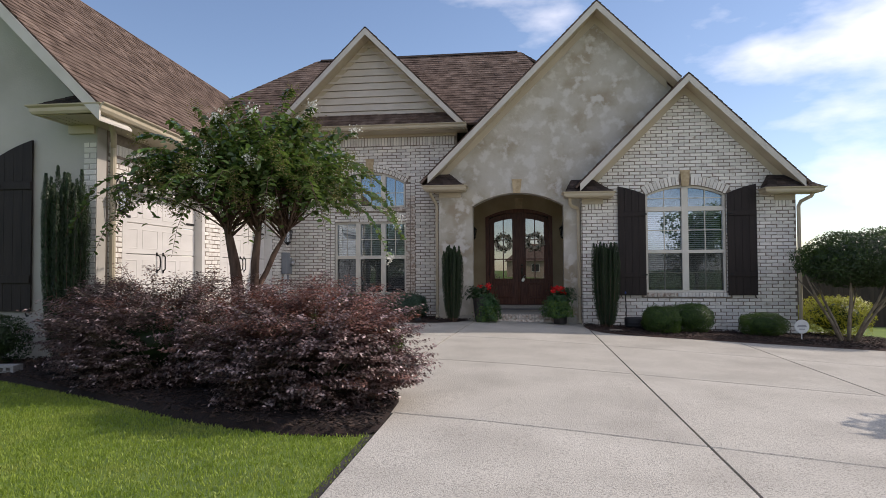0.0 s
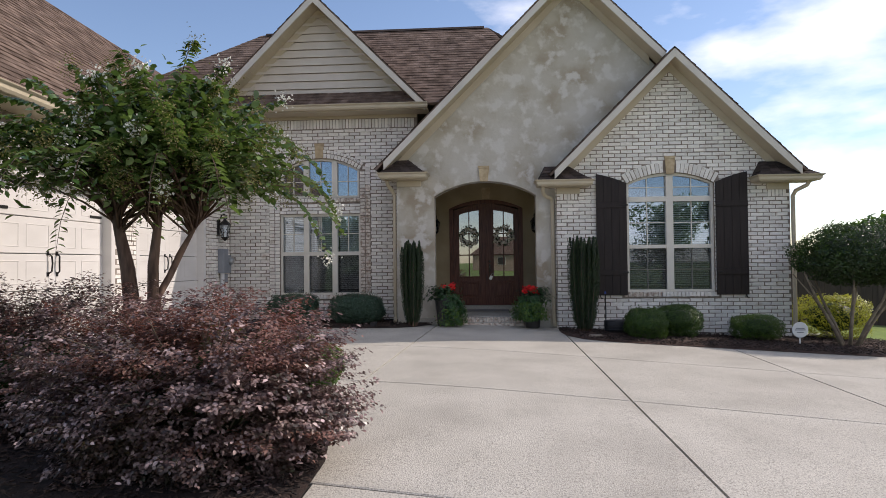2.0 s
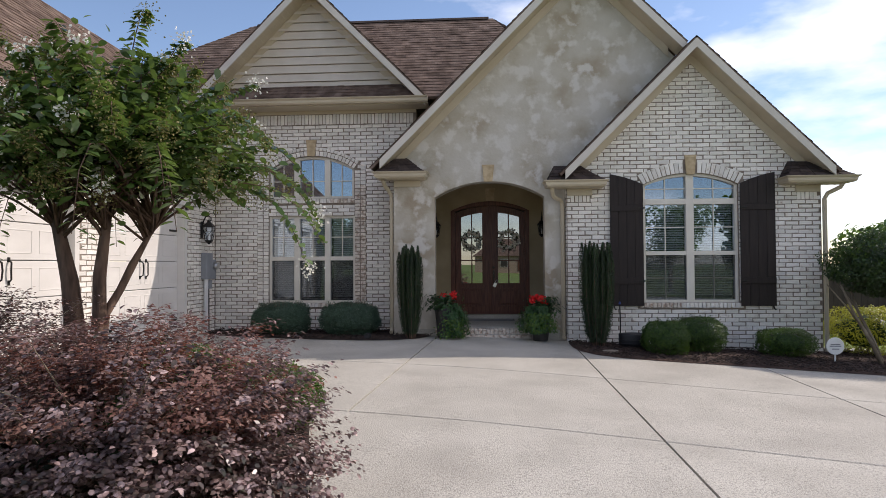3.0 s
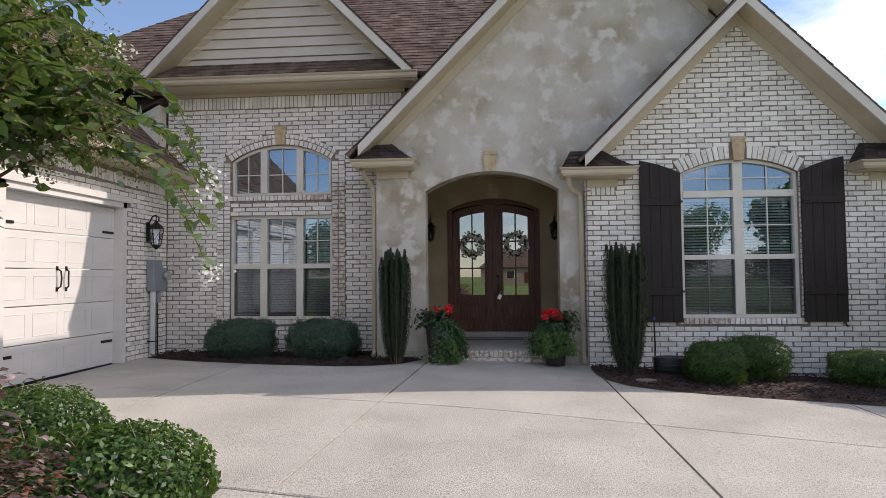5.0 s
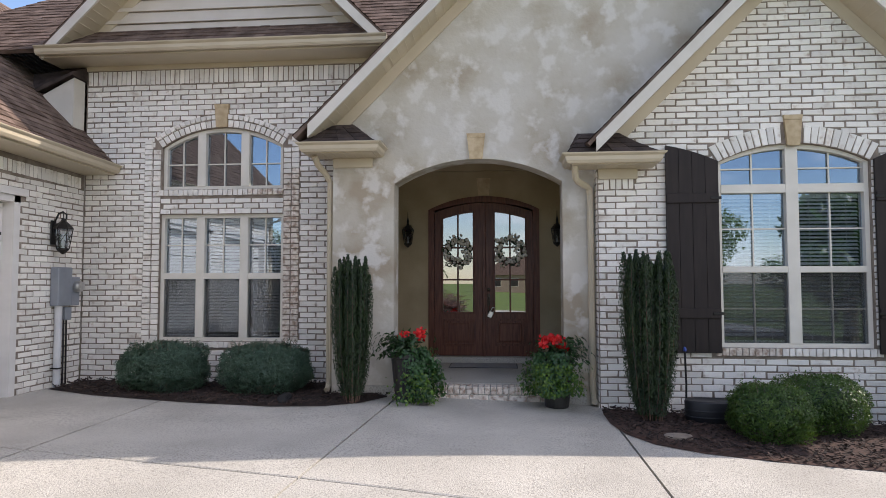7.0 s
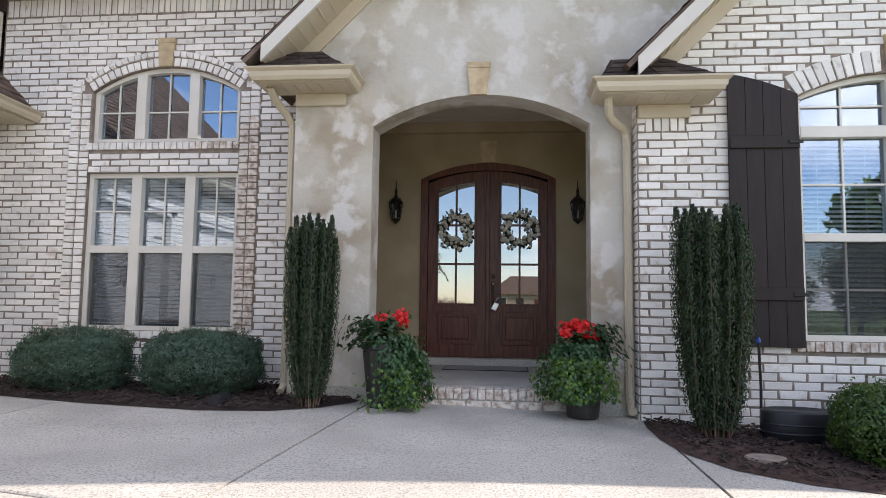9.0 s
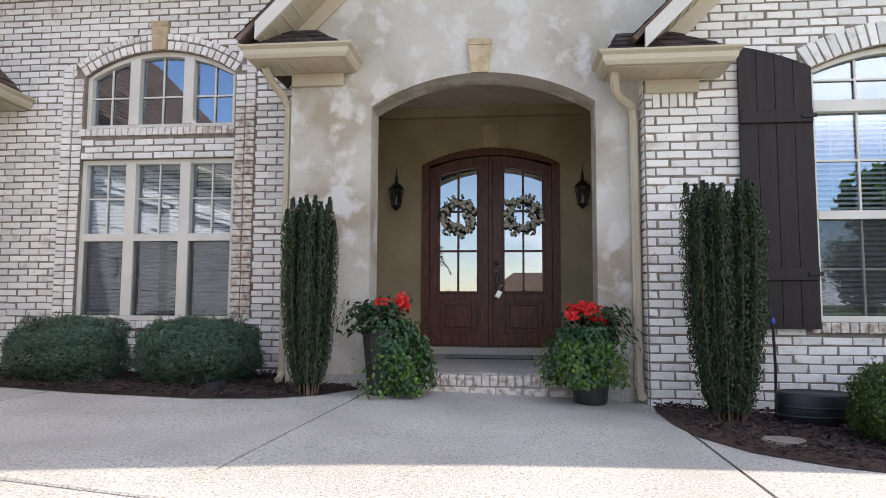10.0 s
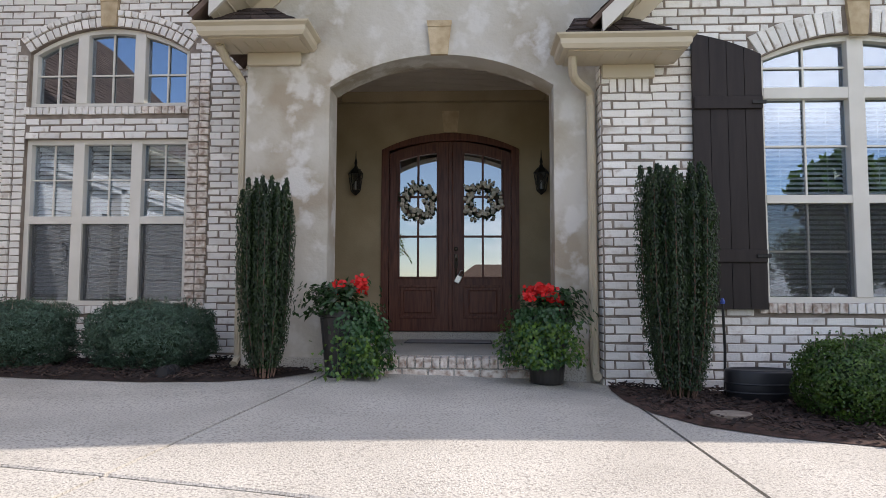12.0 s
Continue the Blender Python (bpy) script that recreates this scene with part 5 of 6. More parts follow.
def rounded_shrub(name, place, rx, ry, h, mat, label, n=9000, leaf=(0.03, 0.016), seed=1, square=3.0, group="", lumps=0.14, shoots=0):
    """A clipped shrub: a shell of small leaves over twigs and a dark core painted as inner shade."""
    t = thing(name, place, label, "shrub", group)
    rng = np.random.default_rng(seed)
    D = unit(rng, n)
    D[:, 2] = np.where(rng.random(n) < 0.6, np.abs(D[:, 2]), -0.85 * np.abs(D[:, 2]))
    s = (np.abs(D[:, 0]) ** square + np.abs(D[:, 1]) ** square + np.abs(D[:, 2]) ** square) ** (-1 / square)
    rad = s * lump(D, seed, 2.6, lumps) * (1 - 0.22 * rng.random(n) ** 2.2)
    P = D * rad[:, None] * np.array([rx, ry, h * 0.5]) + np.array([0, 0, h * 0.48])
    P[:, 2] = np.clip(P[:, 2], 0.02, None)
    N = D / np.array([rx, ry, h * 0.5]) * min(rx, ry) + rng.normal(size=(n, 3)) * 0.45
    leaf_mesh("leaves", P, N, leaf[0], leaf[1], mat, t, rng)
    # Solid dark core: its colour stands in for shade between the leaves.
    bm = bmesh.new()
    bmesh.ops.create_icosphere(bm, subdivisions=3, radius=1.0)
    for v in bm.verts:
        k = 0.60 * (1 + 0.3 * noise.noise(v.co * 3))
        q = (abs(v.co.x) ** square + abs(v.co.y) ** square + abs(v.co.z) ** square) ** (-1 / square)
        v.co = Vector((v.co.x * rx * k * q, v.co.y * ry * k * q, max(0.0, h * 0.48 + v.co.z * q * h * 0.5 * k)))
    part("inner_foliage", bm, LEAF_DARK, t, "dark core painted as shade between the leaves", smooth=True)
    bm = bmesh.new()
    for k in range(7):
        a = 2 * math.pi * k / 7
        tube(bm, [(0.03 * math.cos(a), 0.03 * math.sin(a), -0.04), (0.3 * rx * math.cos(a), 0.3 * ry * math.sin(a), h * 0.25), (0.6 * rx * math.cos(a), 0.6 * ry * math.sin(a), h * 0.5)], [0.015, 0.011, 0.006], 5)
    tagged(part("twigwork", bm, BARK_GREY, t), kind="stuff")
    if shoots:
        bm = bmesh.new()
        tips, dirs = [], []
        for _ in range(shoots):
            a, r = rng.uniform(0, 6.28), rng.uniform(0.1, 0.9)
            p = Vector((rx * r * math.cos(a), ry * r * math.sin(a), h * 0.9))
            q = p + Vector((rng.normal(0, 0.03), rng.normal(0, 0.03), rng.uniform(0.05, 0.12)))
            tube(bm, [p, q], [0.003, 0.0015], 3)
            for f in np.linspace(0.3, 1, 6):
                tips.append(p.lerp(q, f))
                dirs.append((rng.normal(), rng.normal(), 0.6))
        tagged(part("shoot_twigs", bm, BARK_GREY, t), kind="stuff")
        leaf_mesh("shoot_leaves", tips, dirs, leaf[0], leaf[1], mat, t, rng)
    return t


gz = ground_z
rounded_shrub("boxwood", (-4.25, 15.98, gz(-4.2, 15.9)), 0.56, 0.42, 0.66, LEAF_BLUE, "rounded blue-green clipped shrub under the tall window", 42000, (0.034, 0.009), 11, lumps=0.2, shoots=90, group="clipped shrubs along the wall")
rounded_shrub("boxwood", (-2.80, 15.95, gz(-2.8, 15.9)), 0.58, 0.43, 0.66, LEAF_BLUE, "rounded blue-green clipped shrub under the tall window", 42000, (0.034, 0.009), 12, lumps=0.2, shoots=90, group="clipped shrubs along the wall")
rounded_shrub("boxwood", (3.18, 14.45, gz(3.2, 14.4)), 0.38, 0.38, 0.60, LEAF_GREEN, "clipped green boxwood in the mulch bed", 15000, (0.026, 0.016), 13, group="clipped shrubs along the wall", shoots=14)
rounded_shrub("boxwood", (3.92, 14.98, gz(3.9, 14.9)), 0.46, 0.40, 0.66, LEAF_GREEN, "clipped green boxwood in the mulch bed", 15000, (0.026, 0.016), 14, group="clipped shrubs along the wall", shoots=10)
rounded_shrub("boxwood", (5.45, 14.95, gz(5.4, 14.9)), 0.46, 0.40, 0.52, LEAF_GREEN, "low dark green clipped shrub in the mulch bed", 13000, (0.026, 0.016), 15, group="clipped shrubs along the wall")
rounded_shrub("holly_bush", (-2.06, 8.52, gz(-2, 8.5)), 0.60, 0.50, 0.62, LEAF_GREEN, "glossy green rounded shrub beside the driveway", 12000, (0.040, 0.024), 16, 2.6, group="green shrubs by the driveway", shoots=18)
rounded_shrub("holly_bush", (-3.25, 9.5, gz(-3, 9.5)), 0.56, 0.50, 0.64, LEAF_GREEN, "glossy green rounded shrub beside the driveway", 9000, (0.040, 0.024), 17, 2.6, group="green shrubs by the driveway", shoots=8)
rounded_shrub("holly_bush", (-7.2, 8.12, gz(-7.2, 8.1)), 0.5, 0.42, 0.72, LEAF_DARK, "dark green rounded shrub before the grey stucco wall", 7000, (0.034, 0.018), 18, 2.6)
rounded_shrub("golden_shrub", (7.35, 15.85, gz(7.4, 15.8)), 0.75, 0.6, 0.95, LEAF_YELLOW, "bright yellow-green shrub by the side of the house", 9000, (0.04, 0.022), 19, 2.4, lumps=0.3)


def pencil_holly(place, r, h, seed, label, n=26):
    """A columnar holly: close upright stems clad in tiny leaves, with ragged tips."""
    t = thing("column_holly", place, label, "columnar shrub", "columnar hollies")
    rng = np.random.default_rng(seed)
    P, N = [], []
    for k in range(n):
        bm = bmesh.new()
        a, q = 2.4 * k, r * 0.82 * math.sqrt((k + 0.5) / n)
        bx, by = q * math.cos(a), q * math.sin(a)
        top = h * rng.uniform(0.87, 1.03) * (1 - 0.05 * (q / r) ** 2)
        pts = [(bx * f, by * f, z) for f, z in ((0.35, -0.03), (0.72, h * 0.18), (0.95, h * 0.45), (1.0, h * 0.75), (0.98, top))]
        tube(bm, pts, [0.009, 0.006, 0.005, 0.004, 0.002], 4)
        part("stem", bm, BARK, t)
        m = int(2300 * top / 1.8)
        z = rng.uniform(0.03, 1.0, m) ** 0.85 * top
        f = np.interp(z, [0, h * 0.18, h * 0.45, h * 0.75, top], [0.35, 0.72, 0.95, 1.0, 0.98])
        b = rng.uniform(0, 6.28, m)
        w = 0.062 * (r / 0.3) ** 0.5 * np.interp(z / top, [0, 0.1, 0.9, 1.0], [0.7, 1.0, 0.9, 0.25]) * (0.5 + 0.5 * rng.random(m))
        P.append(np.stack([bx * f + w * np.cos(b), by * f + w * np.sin(b), z], 1))
        N.append(np.stack([np.cos(b), np.sin(b), 0.25 + 0 * b], 1) + rng.normal(size=(m, 3)) * 0.3)
    # Dark column inside the stems, coloured to read as shade in the gaps.
    part("inner_foliage", lathe(bmesh.new(), [(r * 0.2, 0.02), (r * 0.45, h * 0.2), (r * 0.52, h * 0.5), (r * 0.5, h * 0.78), (r * 0.2, h * 0.84)], 12), LEAF_DARK, t, "dark core painted as shade between the leaves", smooth=True)
    P, N = np.concatenate(P), np.concatenate(N)
    leaf_mesh("leaves", P, N, 0.027, 0.012, LEAF_DARK, t, rng, up=(0, 0, 1.0))
    return t


pencil_holly((-1.47, 15.38, gz(-1.47, 15.4)), 0.28, 1.83, 21, "tall narrow dark green holly against the stucco pier")
pencil_holly((2.10, 15.02, gz(2.1, 15.0)), 0.37, 1.95, 22, "tall narrow dark green holly against the brick wall", 34)
pencil_holly((-6.22, 8.3, gz(-6.2, 8.3)), 0.34, 2.75, 23, "tall narrow dark green holly against the garage wing", 30)


def loropetalum(place, rx, ry, h, seed, label, n=520, red=0.5):
    """A loose purple shrub: arching shoots with small leaves, redder at the tips on top."""
    t = thing("purple_shrub", place, label, "shrub", "purple shrubs by the lawn")
    rng = np.random.default_rng(seed)
    bm, P, N, TP, TN = bmesh.new(), [], [], [], []
    for k in range(n):
        d = unit(rng, 1)[0]
        d[2] = abs(d[2]) if rng.random() < 0.55 else -0.95 * abs(d[2])
        e = 1 + 0.16 * noise.noise(Vector((d[0] * 2 + seed, d[1] * 2, d[2] * 2)))
        e *= 0.35 + 0.65 * float(np.sum(np.abs(d) ** 3)) ** (-1 / 3)
        tip = np.array([d[0] * rx * e, d[1] * ry * e, h * 0.46 + d[2] * h * 0.5 * e])
        tip *= rng.uniform(0.78, 1.10 if d[2] > 0.4 else 1.04)
        if k % 9 == 0:
            tip *= 1.1
        tip[2] = max(tip[2], 0.05)
        mid = tip * np.array([0.62, 0.62, 0.72]) + rng.normal(0, 0.03, 3) + np.array([0, 0, 0.06])
        base = np.array([d[0] * 0.12, d[1] * 0.12, 0.05])
        if k % 3 == 0:
            tube(bm, [base, mid, tip], [0.009, 0.005, 0.0015], 4)
        end = tip + np.array([d[0] * 0.05, d[1] * 0.05, -0.02 + 0.04 * max(d[2], 0)])
        m = 96
        f = rng.uniform(0, 1, m) ** 0.8
        line = mid[None] * (1 - f[:, None]) + end[None] * f[:, None]
        side = rng.normal(size=(m, 3)) * np.array([0.048, 0.048, 0.006])
        target = (TP, TN) if (d[2] > 0.45 and rng.random() < red) or rng.random() < 0.05 else (P, N)
        target[0].append(line + side)
        target[1].append(np.array([0, 0, 1.1]) + d[None] * 0.5 + rng.normal(size=(m, 3)) * 0.3)
    tagged(part("twigwork", bm, BARK_GREY, t), kind="stuff")
    leaf_mesh("leaves", np.concatenate(P), np.concatenate(N), 0.036, 0.024, LEAF_PURPLE, t, rng, broad=True)
    leaf_mesh("young_leaves", np.concatenate(TP), np.concatenate(TN), 0.036, 0.02, LEAF_RED, t, rng, label="reddish young leaves")
    # Dark green core under purple leaves paints the shade in the gaps.
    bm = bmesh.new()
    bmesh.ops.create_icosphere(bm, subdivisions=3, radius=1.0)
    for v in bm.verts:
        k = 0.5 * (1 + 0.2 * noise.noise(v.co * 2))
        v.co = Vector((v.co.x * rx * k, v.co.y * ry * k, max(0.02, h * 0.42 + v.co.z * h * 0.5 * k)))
    part("inner_foliage", bm, LEAF_DARK, t, "dark core painted as shade between the leaves", smooth=True)
    return t


loropetalum((-1.92, 6.28, gz(-2, 6.4)), 1.1, 0.92, 1.2, 31, "large dense purple-leaved shrub with reddish tips", 760, 0.5)
loropetalum((-4.05, 7.2, gz(-4.1, 7.2)), 1.36, 0.95, 1.27, 32, "wide dark purple shrub in the mulch bed", 640, 0.25)
loropetalum((-5.15, 7.75, gz(-5.2, 7.7)), 0.72, 0.7, 1.15, 33, "smaller dark purple shrub near the garage wing", 320, 0.1)


def crape_myrtle(place, seed):
    """A small multi-stemmed tree with smooth bark; arching leafy shoots end in white flowers and seed heads."""
    t = thing("crape_myrtle", place, "multi-stemmed crape myrtle with smooth brown bark and white blossoms", "tree")
    rng = np.random.default_rng(seed)
    stems = [((-0.06, 0.02, -0.05), (-0.27, -0.10, 1.95), 0.115), ((0.09, -0.05, -0.05), (0.17, 0.0, 2.0), 0.085), ((0.13, -0.04, 0.55), (0.52, 0.22, 1.9), 0.05)]
    forks = []
    for base, top, thick in stems:
        b, e = Vector(base), Vector(top)
        m1 = b.lerp(e, 0.35) + Vector((0.2 * (b.x - e.x) + rng.normal(0, 0.03), rng.normal(0, 0.03), 0.05))
        m2 = b.lerp(e, 0.7) + Vector((0.2 * (b.x - e.x) + rng.normal(0, 0.04), rng.normal(0, 0.04), 0.03))
        stem = bmesh.new()
        tube(stem, [b, b.lerp(m1, 0.5), m1, m1.lerp(m2, 0.5) + Vector((0.02, 0, 0)), m2, e], [thick, thick * 0.82, thick * 0.85, thick * 0.72, thick * 0.68, thick * 0.45], 12)
        for v in stem.verts:
            v.co += Vector((v.co.x - b.x, v.co.y - b.y, 0)) * 0.10 * noise.noise(v.co * 5)
        part("trunk", stem, BARK, t, smooth=True)
        forks += [(m2.lerp(e, 0.55), e), (m2.lerp(e, 0.8), e), (e, e)]
    P, N, U, FP, FN, SP, SN = [], [], [], [], [], [], []
    centre = Vector((0.10, -0.12, 2.60))
    for k in range(165):
        src = forks[int(rng.integers(len(forks)))]
        a = src[0].lerp(src[1], float(rng.random()))
        th = 2.4 * k + rng.normal(0, 0.25)
        up = rng.uniform(-0.32, 0.95)
        long = k % 6 == 0
        r = math.sqrt(max(0.05, 1 - up * up)) * (rng.uniform(1.12, 1.30) if long else rng.uniform(0.45, 1.0))
        tip = centre + Vector((1.55 * r * math.cos(th), 1.2 * r * math.sin(th), 0.84 * up * rng.uniform(0.7, 1.1) + (0.22 if k % 23 == 0 else 0)))
        mid = a.lerp(tip, 0.55) + Vector((0, 0, 0.24))
        out_by = rng.uniform(0.22, 0.42) if up < 0.6 else 0.12
        droop = tip + Vector((out_by * math.cos(th), out_by * math.sin(th), (-rng.uniform(0.5, 1.05) if long else -rng.uniform(0.1, 0.28)) if up < 0.6 else 0.12))
        curve = []
        for q in np.linspace(0, 1, 13):
            w = ((1 - q) ** 3, 3 * q * (1 - q) ** 2, 3 * q * q * (1 - q), q ** 3)
            curve.append(a * w[0] + mid * w[1] + (tip + Vector((0, 0, 0.12))) * w[2] + droop * w[3])
        wood = bmesh.new()
        tube(wood, curve[::2], [0.013, 0.011, 0.009, 0.007, 0.005, 0.004, 0.0025], 5)
        part("branch", wood, BARK, t, smooth=True)
        pts = np.array([tuple(c) for c in curve])
        m = 46
        f = np.linspace(0.34, 0.985, m) * 12
        i0 = np.minimum(f.astype(int), 11)
        line = pts[i0] + (pts[i0 + 1] - pts[i0]) * (f - i0)[:, None]
        along = pts[i0 + 1] - pts[i0]
        along /= np.linalg.norm(along, axis=1, keepdims=True) + 1e-9
        cross = np.cross(along, np.array([0, 0, 1.0]))
        cross /= np.linalg.norm(cross, axis=1, keepdims=True) + 1e-9
        sgn = np.where(np.arange(m) % 2 == 0, 1.0, -1.0)[:, None]
        P.append(line + cross * sgn * 0.006)
        N.append(np.array([0, 0, 1.0]) + cross * sgn * 0.35 + rng.normal(size=(m, 3)) * 0.22)
        U.append((cross * sgn + along * 0.45 + np.array([0, 0, -0.45])) * 2.0)
        q = np.array(mid.lerp(tip, float(rng.uniform(-0.3, 0.7)))) + rng.normal(0, 0.12, 3)
        P.append(q + rng.normal(size=(30, 3)) * 0.17)
        N.append(np.array([0, 0, 1.0]) + rng.normal(size=(30, 3)) * 0.6)
        U.append(rng.normal(size=(30, 3)))
        q = np.array(droop)
        if k % 7 == 0:
            FP.append(q + rng.normal(size=(60, 3)) * 0.05)
            FN.append(rng.normal(size=(60, 3)) + np.array([0, 0, 0.5]))
        if k % 2:
            SP.append(q + rng.normal(size=(130, 3)) * np.array([0.055, 0.055, 0.075]) + np.array([0, 0, -0.05]))
            SN.append(rng.normal(size=(130, 3)))
    P, N, U = np.concatenate(P), np.concatenate(N), np.concatenate(U)
    wide = np.hypot(P[:, 0] - 0.1, P[:, 1] + 0.12)
    keep = (P[:, 2] > 2.0) | ((wide > 1.0) & (P[:, 2] > 1.15))
    leaf_mesh("leaves", P[keep], N[keep], 0.105, 0.062, LEAF_CRAPE, t, rng, fold=0.10, up=U[keep], broad=True)
    leaf_mesh("blossoms", np.concatenate(FP), np.concatenate(FN), 0.03, 0.026, PETAL_WHITE, t, rng, label="white blossoms")
    tagged(leaf_mesh("seed_fluff", np.concatenate(SP), np.concatenate(SN), 0.021, 0.017, SEED, t, rng, label="yellow-brown seed heads"), kind="stuff")
    return t


crape_myrtle((-3.58, 8.45, gz(-3.6, 8.4)), 41)


def topiary_tree(place, seed):
    """A small clipped tree: several bare stems under a flat dense crown."""
    t = thing("clipped_tree", place, "small clipped tree with bare spreading stems and dense dark crown", "tree")
    rng = np.random.default_rng(seed)
    for k, (dx, dy) in enumerate(((-0.85, -0.1), (-0.45, 0.4), (-0.1, -0.4), (0.3, 0.3), (0.75, -0.2), (1.15, 0.15))):
        s = bmesh.new()
        tube(s, [(dx * 0.12, dy * 0.12, -0.05), (dx * 0.38, dy * 0.4, 0.42), (dx * 0.72, dy * 0.8, 0.9), (dx, dy, 1.45)], [0.038, 0.032, 0.025, 0.016], 7)
        tube(s, [(dx * 0.5, dy * 0.5, 0.6), (dx * 0.9 + 0.1, dy * 0.9 + 0.12, 1.0), (dx * 1.2, dy * 1.2 + 0.1, 1.4)], [0.020, 0.015, 0.010], 6)
        part("trunk", s, BARK_GREY, t, smooth=True)
    n = 24000
    D = unit(rng, n)
    rad = lump(D, 7.0, 2.4, 0.22) * (1 - 0.3 * rng.random(n) ** 2)
    P = D * rad[:, None] * np.array([1.5, 1.0, 0.62]) + np.array([0.5, 0, 1.76])
    leaf_mesh("crown", P, D + rng.normal(size=(n, 3)) * 0.5, 0.055, 0.03, LEAF_CLIP, t, rng)
    # Dark core of the crown, shade put into its colour.
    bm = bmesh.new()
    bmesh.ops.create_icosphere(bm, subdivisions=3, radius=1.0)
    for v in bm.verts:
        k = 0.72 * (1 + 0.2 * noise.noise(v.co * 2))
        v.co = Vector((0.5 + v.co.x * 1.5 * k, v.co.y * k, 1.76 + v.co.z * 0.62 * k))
    part("inner_crown", bm, LEAF_DARK, t, "dark core painted as shade between the leaves", smooth=True)
    return t


topiary_tree((6.98, 14.5, gz(7.0, 14.5)), 51)


def planter(place, seed, lime, lean):
    t = thing("planter", place, "tall dark planter with red flowers and trailing ivy by the steps", "planter", "planters at the porch")
    rng = np.random.default_rng(seed)
    bm = lathe(bmesh.new(), [(0.14, 0.0), (0.15, 0.02), (0.205, 0.54), (0.222, 0.55), (0.222, 0.60), (0.195, 0.60), (0.185, 0.55)], 24)
    part("pot", bm, PLANTER, t, smooth=False)
    part("soil", lathe(bmesh.new(), [(0.181, 0.53), (0.181, 0.56), (0.05, 0.57)], 16), MULCH, t)
    n = 620
    P = np.stack([rng.normal(-0.07 * lean, 0.14, n), rng.normal(-0.02, 0.11, n), rng.uniform(0.56, 0.84, n)], 1)
    leaf_mesh("flower_leaves", P, np.stack([P[:, 0] * 4, P[:, 1] * 4, np.ones(n)], 1) + rng.normal(size=(n, 3)) * 0.4, 0.085, 0.036, LEAF_DEEP, t, rng, label="dark pointed leaves")
    for mat, name, m, rr, lab in ((LEAF_IVY, "ivy_leaves", 1900, 0.21, "dark trailing ivy leaves"), (LEAF_LIME, "lime_leaves", 820 if lime else 380, 0.24, "lime green trailing leaves")):
        a = rng.normal(-1.57 + lean * (0.55 if lime else 1.0), 0.62 if lime else 0.48, m)
        z = 0.70 - (0.52 if lime else 0.64) * rng.random(m) ** (1.05 if lime else 0.85)
        if name == "lime_leaves":
            z = (0.58 if lime else 0.40) - (0.38 if lime else 0.36) * rng.random(m)
            a = a - lean * 0.25
        edge = 1 - 0.3 * np.clip((0.3 - z) / 0.3, 0, 1) if lime else 1.0
        r = (rr + 0.12 * np.sin((0.72 - z) * 3.0)) * edge * (1 + 0.18 * np.sin(a * 7 + z * 9)) + rng.normal(0, 0.035, m)
        P = np.stack([r * np.cos(a) * 1.12, r * np.sin(a), np.maximum(z, 0.03)], 1)
        N = np.stack([np.cos(a), np.sin(a), 0.5 + 0 * a], 1) + rng.normal(size=(m, 3)) * 0.5
        leaf_mesh(name, P, N, 0.040, 0.034, mat, t, rng, up=(0, 0, -1.0), label=lab)
    bm = bmesh.new()
    for k in range(12):
        a = -1.57 + lean * 0.7 + rng.uniform(-0.7, 0.7)
        tube(bm, [(0.1 * math.cos(a), 0.1 * math.sin(a), 0.58), (0.24 * math.cos(a), 0.24 * math.sin(a), 0.52), (0.27 * math.cos(a), 0.27 * math.sin(a), rng.uniform(0.08, 0.3))], [0.004, 0.004, 0.002], 4)
    part("vines", bm, LEAF_IVY, t)
    for k in range(9 if lime else 6):
        c = np.array([rng.normal(0.03 if lean > 0 else -0.06, 0.09), rng.normal(-0.08, 0.06), rng.uniform(0.72, 0.90)])
        p = c + rng.normal(size=(30, 3)) * 0.020
        leaf_mesh("red_bloom", p, rng.normal(size=(30, 3)) * 0.5 + np.array([0, -0.9, 0.5]), 0.05, 0.044, PETAL_RED, t, rng, label="bright red bloom")
    return t


planter((-0.80, 15.55, gz(-0.8, 15.55)), 61, False, 1)
planter((1.08, 15.6, gz(1.08, 15.6)), 62, True, -1)

# ---- lawn blades ----
rng = np.random.default_rng(71)
pts = []
while len(pts) < 170000:
    x, y = rng.uniform(-13, -1.03, 6000), rng.uniform(-4.0, 7.6, 6000)
    sparse = np.exp(-(np.maximum(0, np.hypot(x + 3.5, y - 4.2) - 3.2) / 2.6) ** 2)
    chosen = rng.random(6000) < sparse
    for a, b in zip(x[chosen], y[chosen]):
        if not inside(BED_TREE, a, b):
            pts.append((a, b, ground_z(a, b) - 0.045))
pts = np.array(pts[:170000])
tilt = rng.normal(size=(len(pts), 3)) * np.array([1, 1, 0]) + np.array([0, 0, 0.2])
tagged(leaf_mesh("grass", pts, tilt, 0.036, 0.008, GRASS, None, rng, up=(0, 0, 0.9)), "thick green mown lawn grass", "grass", kind="stuff")

# ---- fence, far trees ----
fence = thing("fence", (0, 20.5, 0), "dark stained wooden privacy fence behind the house", "fence")
for k in range(5):
    part("post", nbox(6.7 + 2.4 * k, 6.8 + 2.4 * k, 0.03, 0.13, -0.9, 1.12), FENCE, fence)
part("rail", nbox(6.7, 16.4, 0.0, 0.03, 0.7, 0.8), FENCE, fence)
part("rail", nbox(6.7, 16.4, 0.0, 0.03, -0.3, -0.2), FENCE, fence)
rnd = random.Random(8)
board = part("board", nbox(0, 0.135, -0.022, 0, -0.9, 1.05), FENCE, fence)
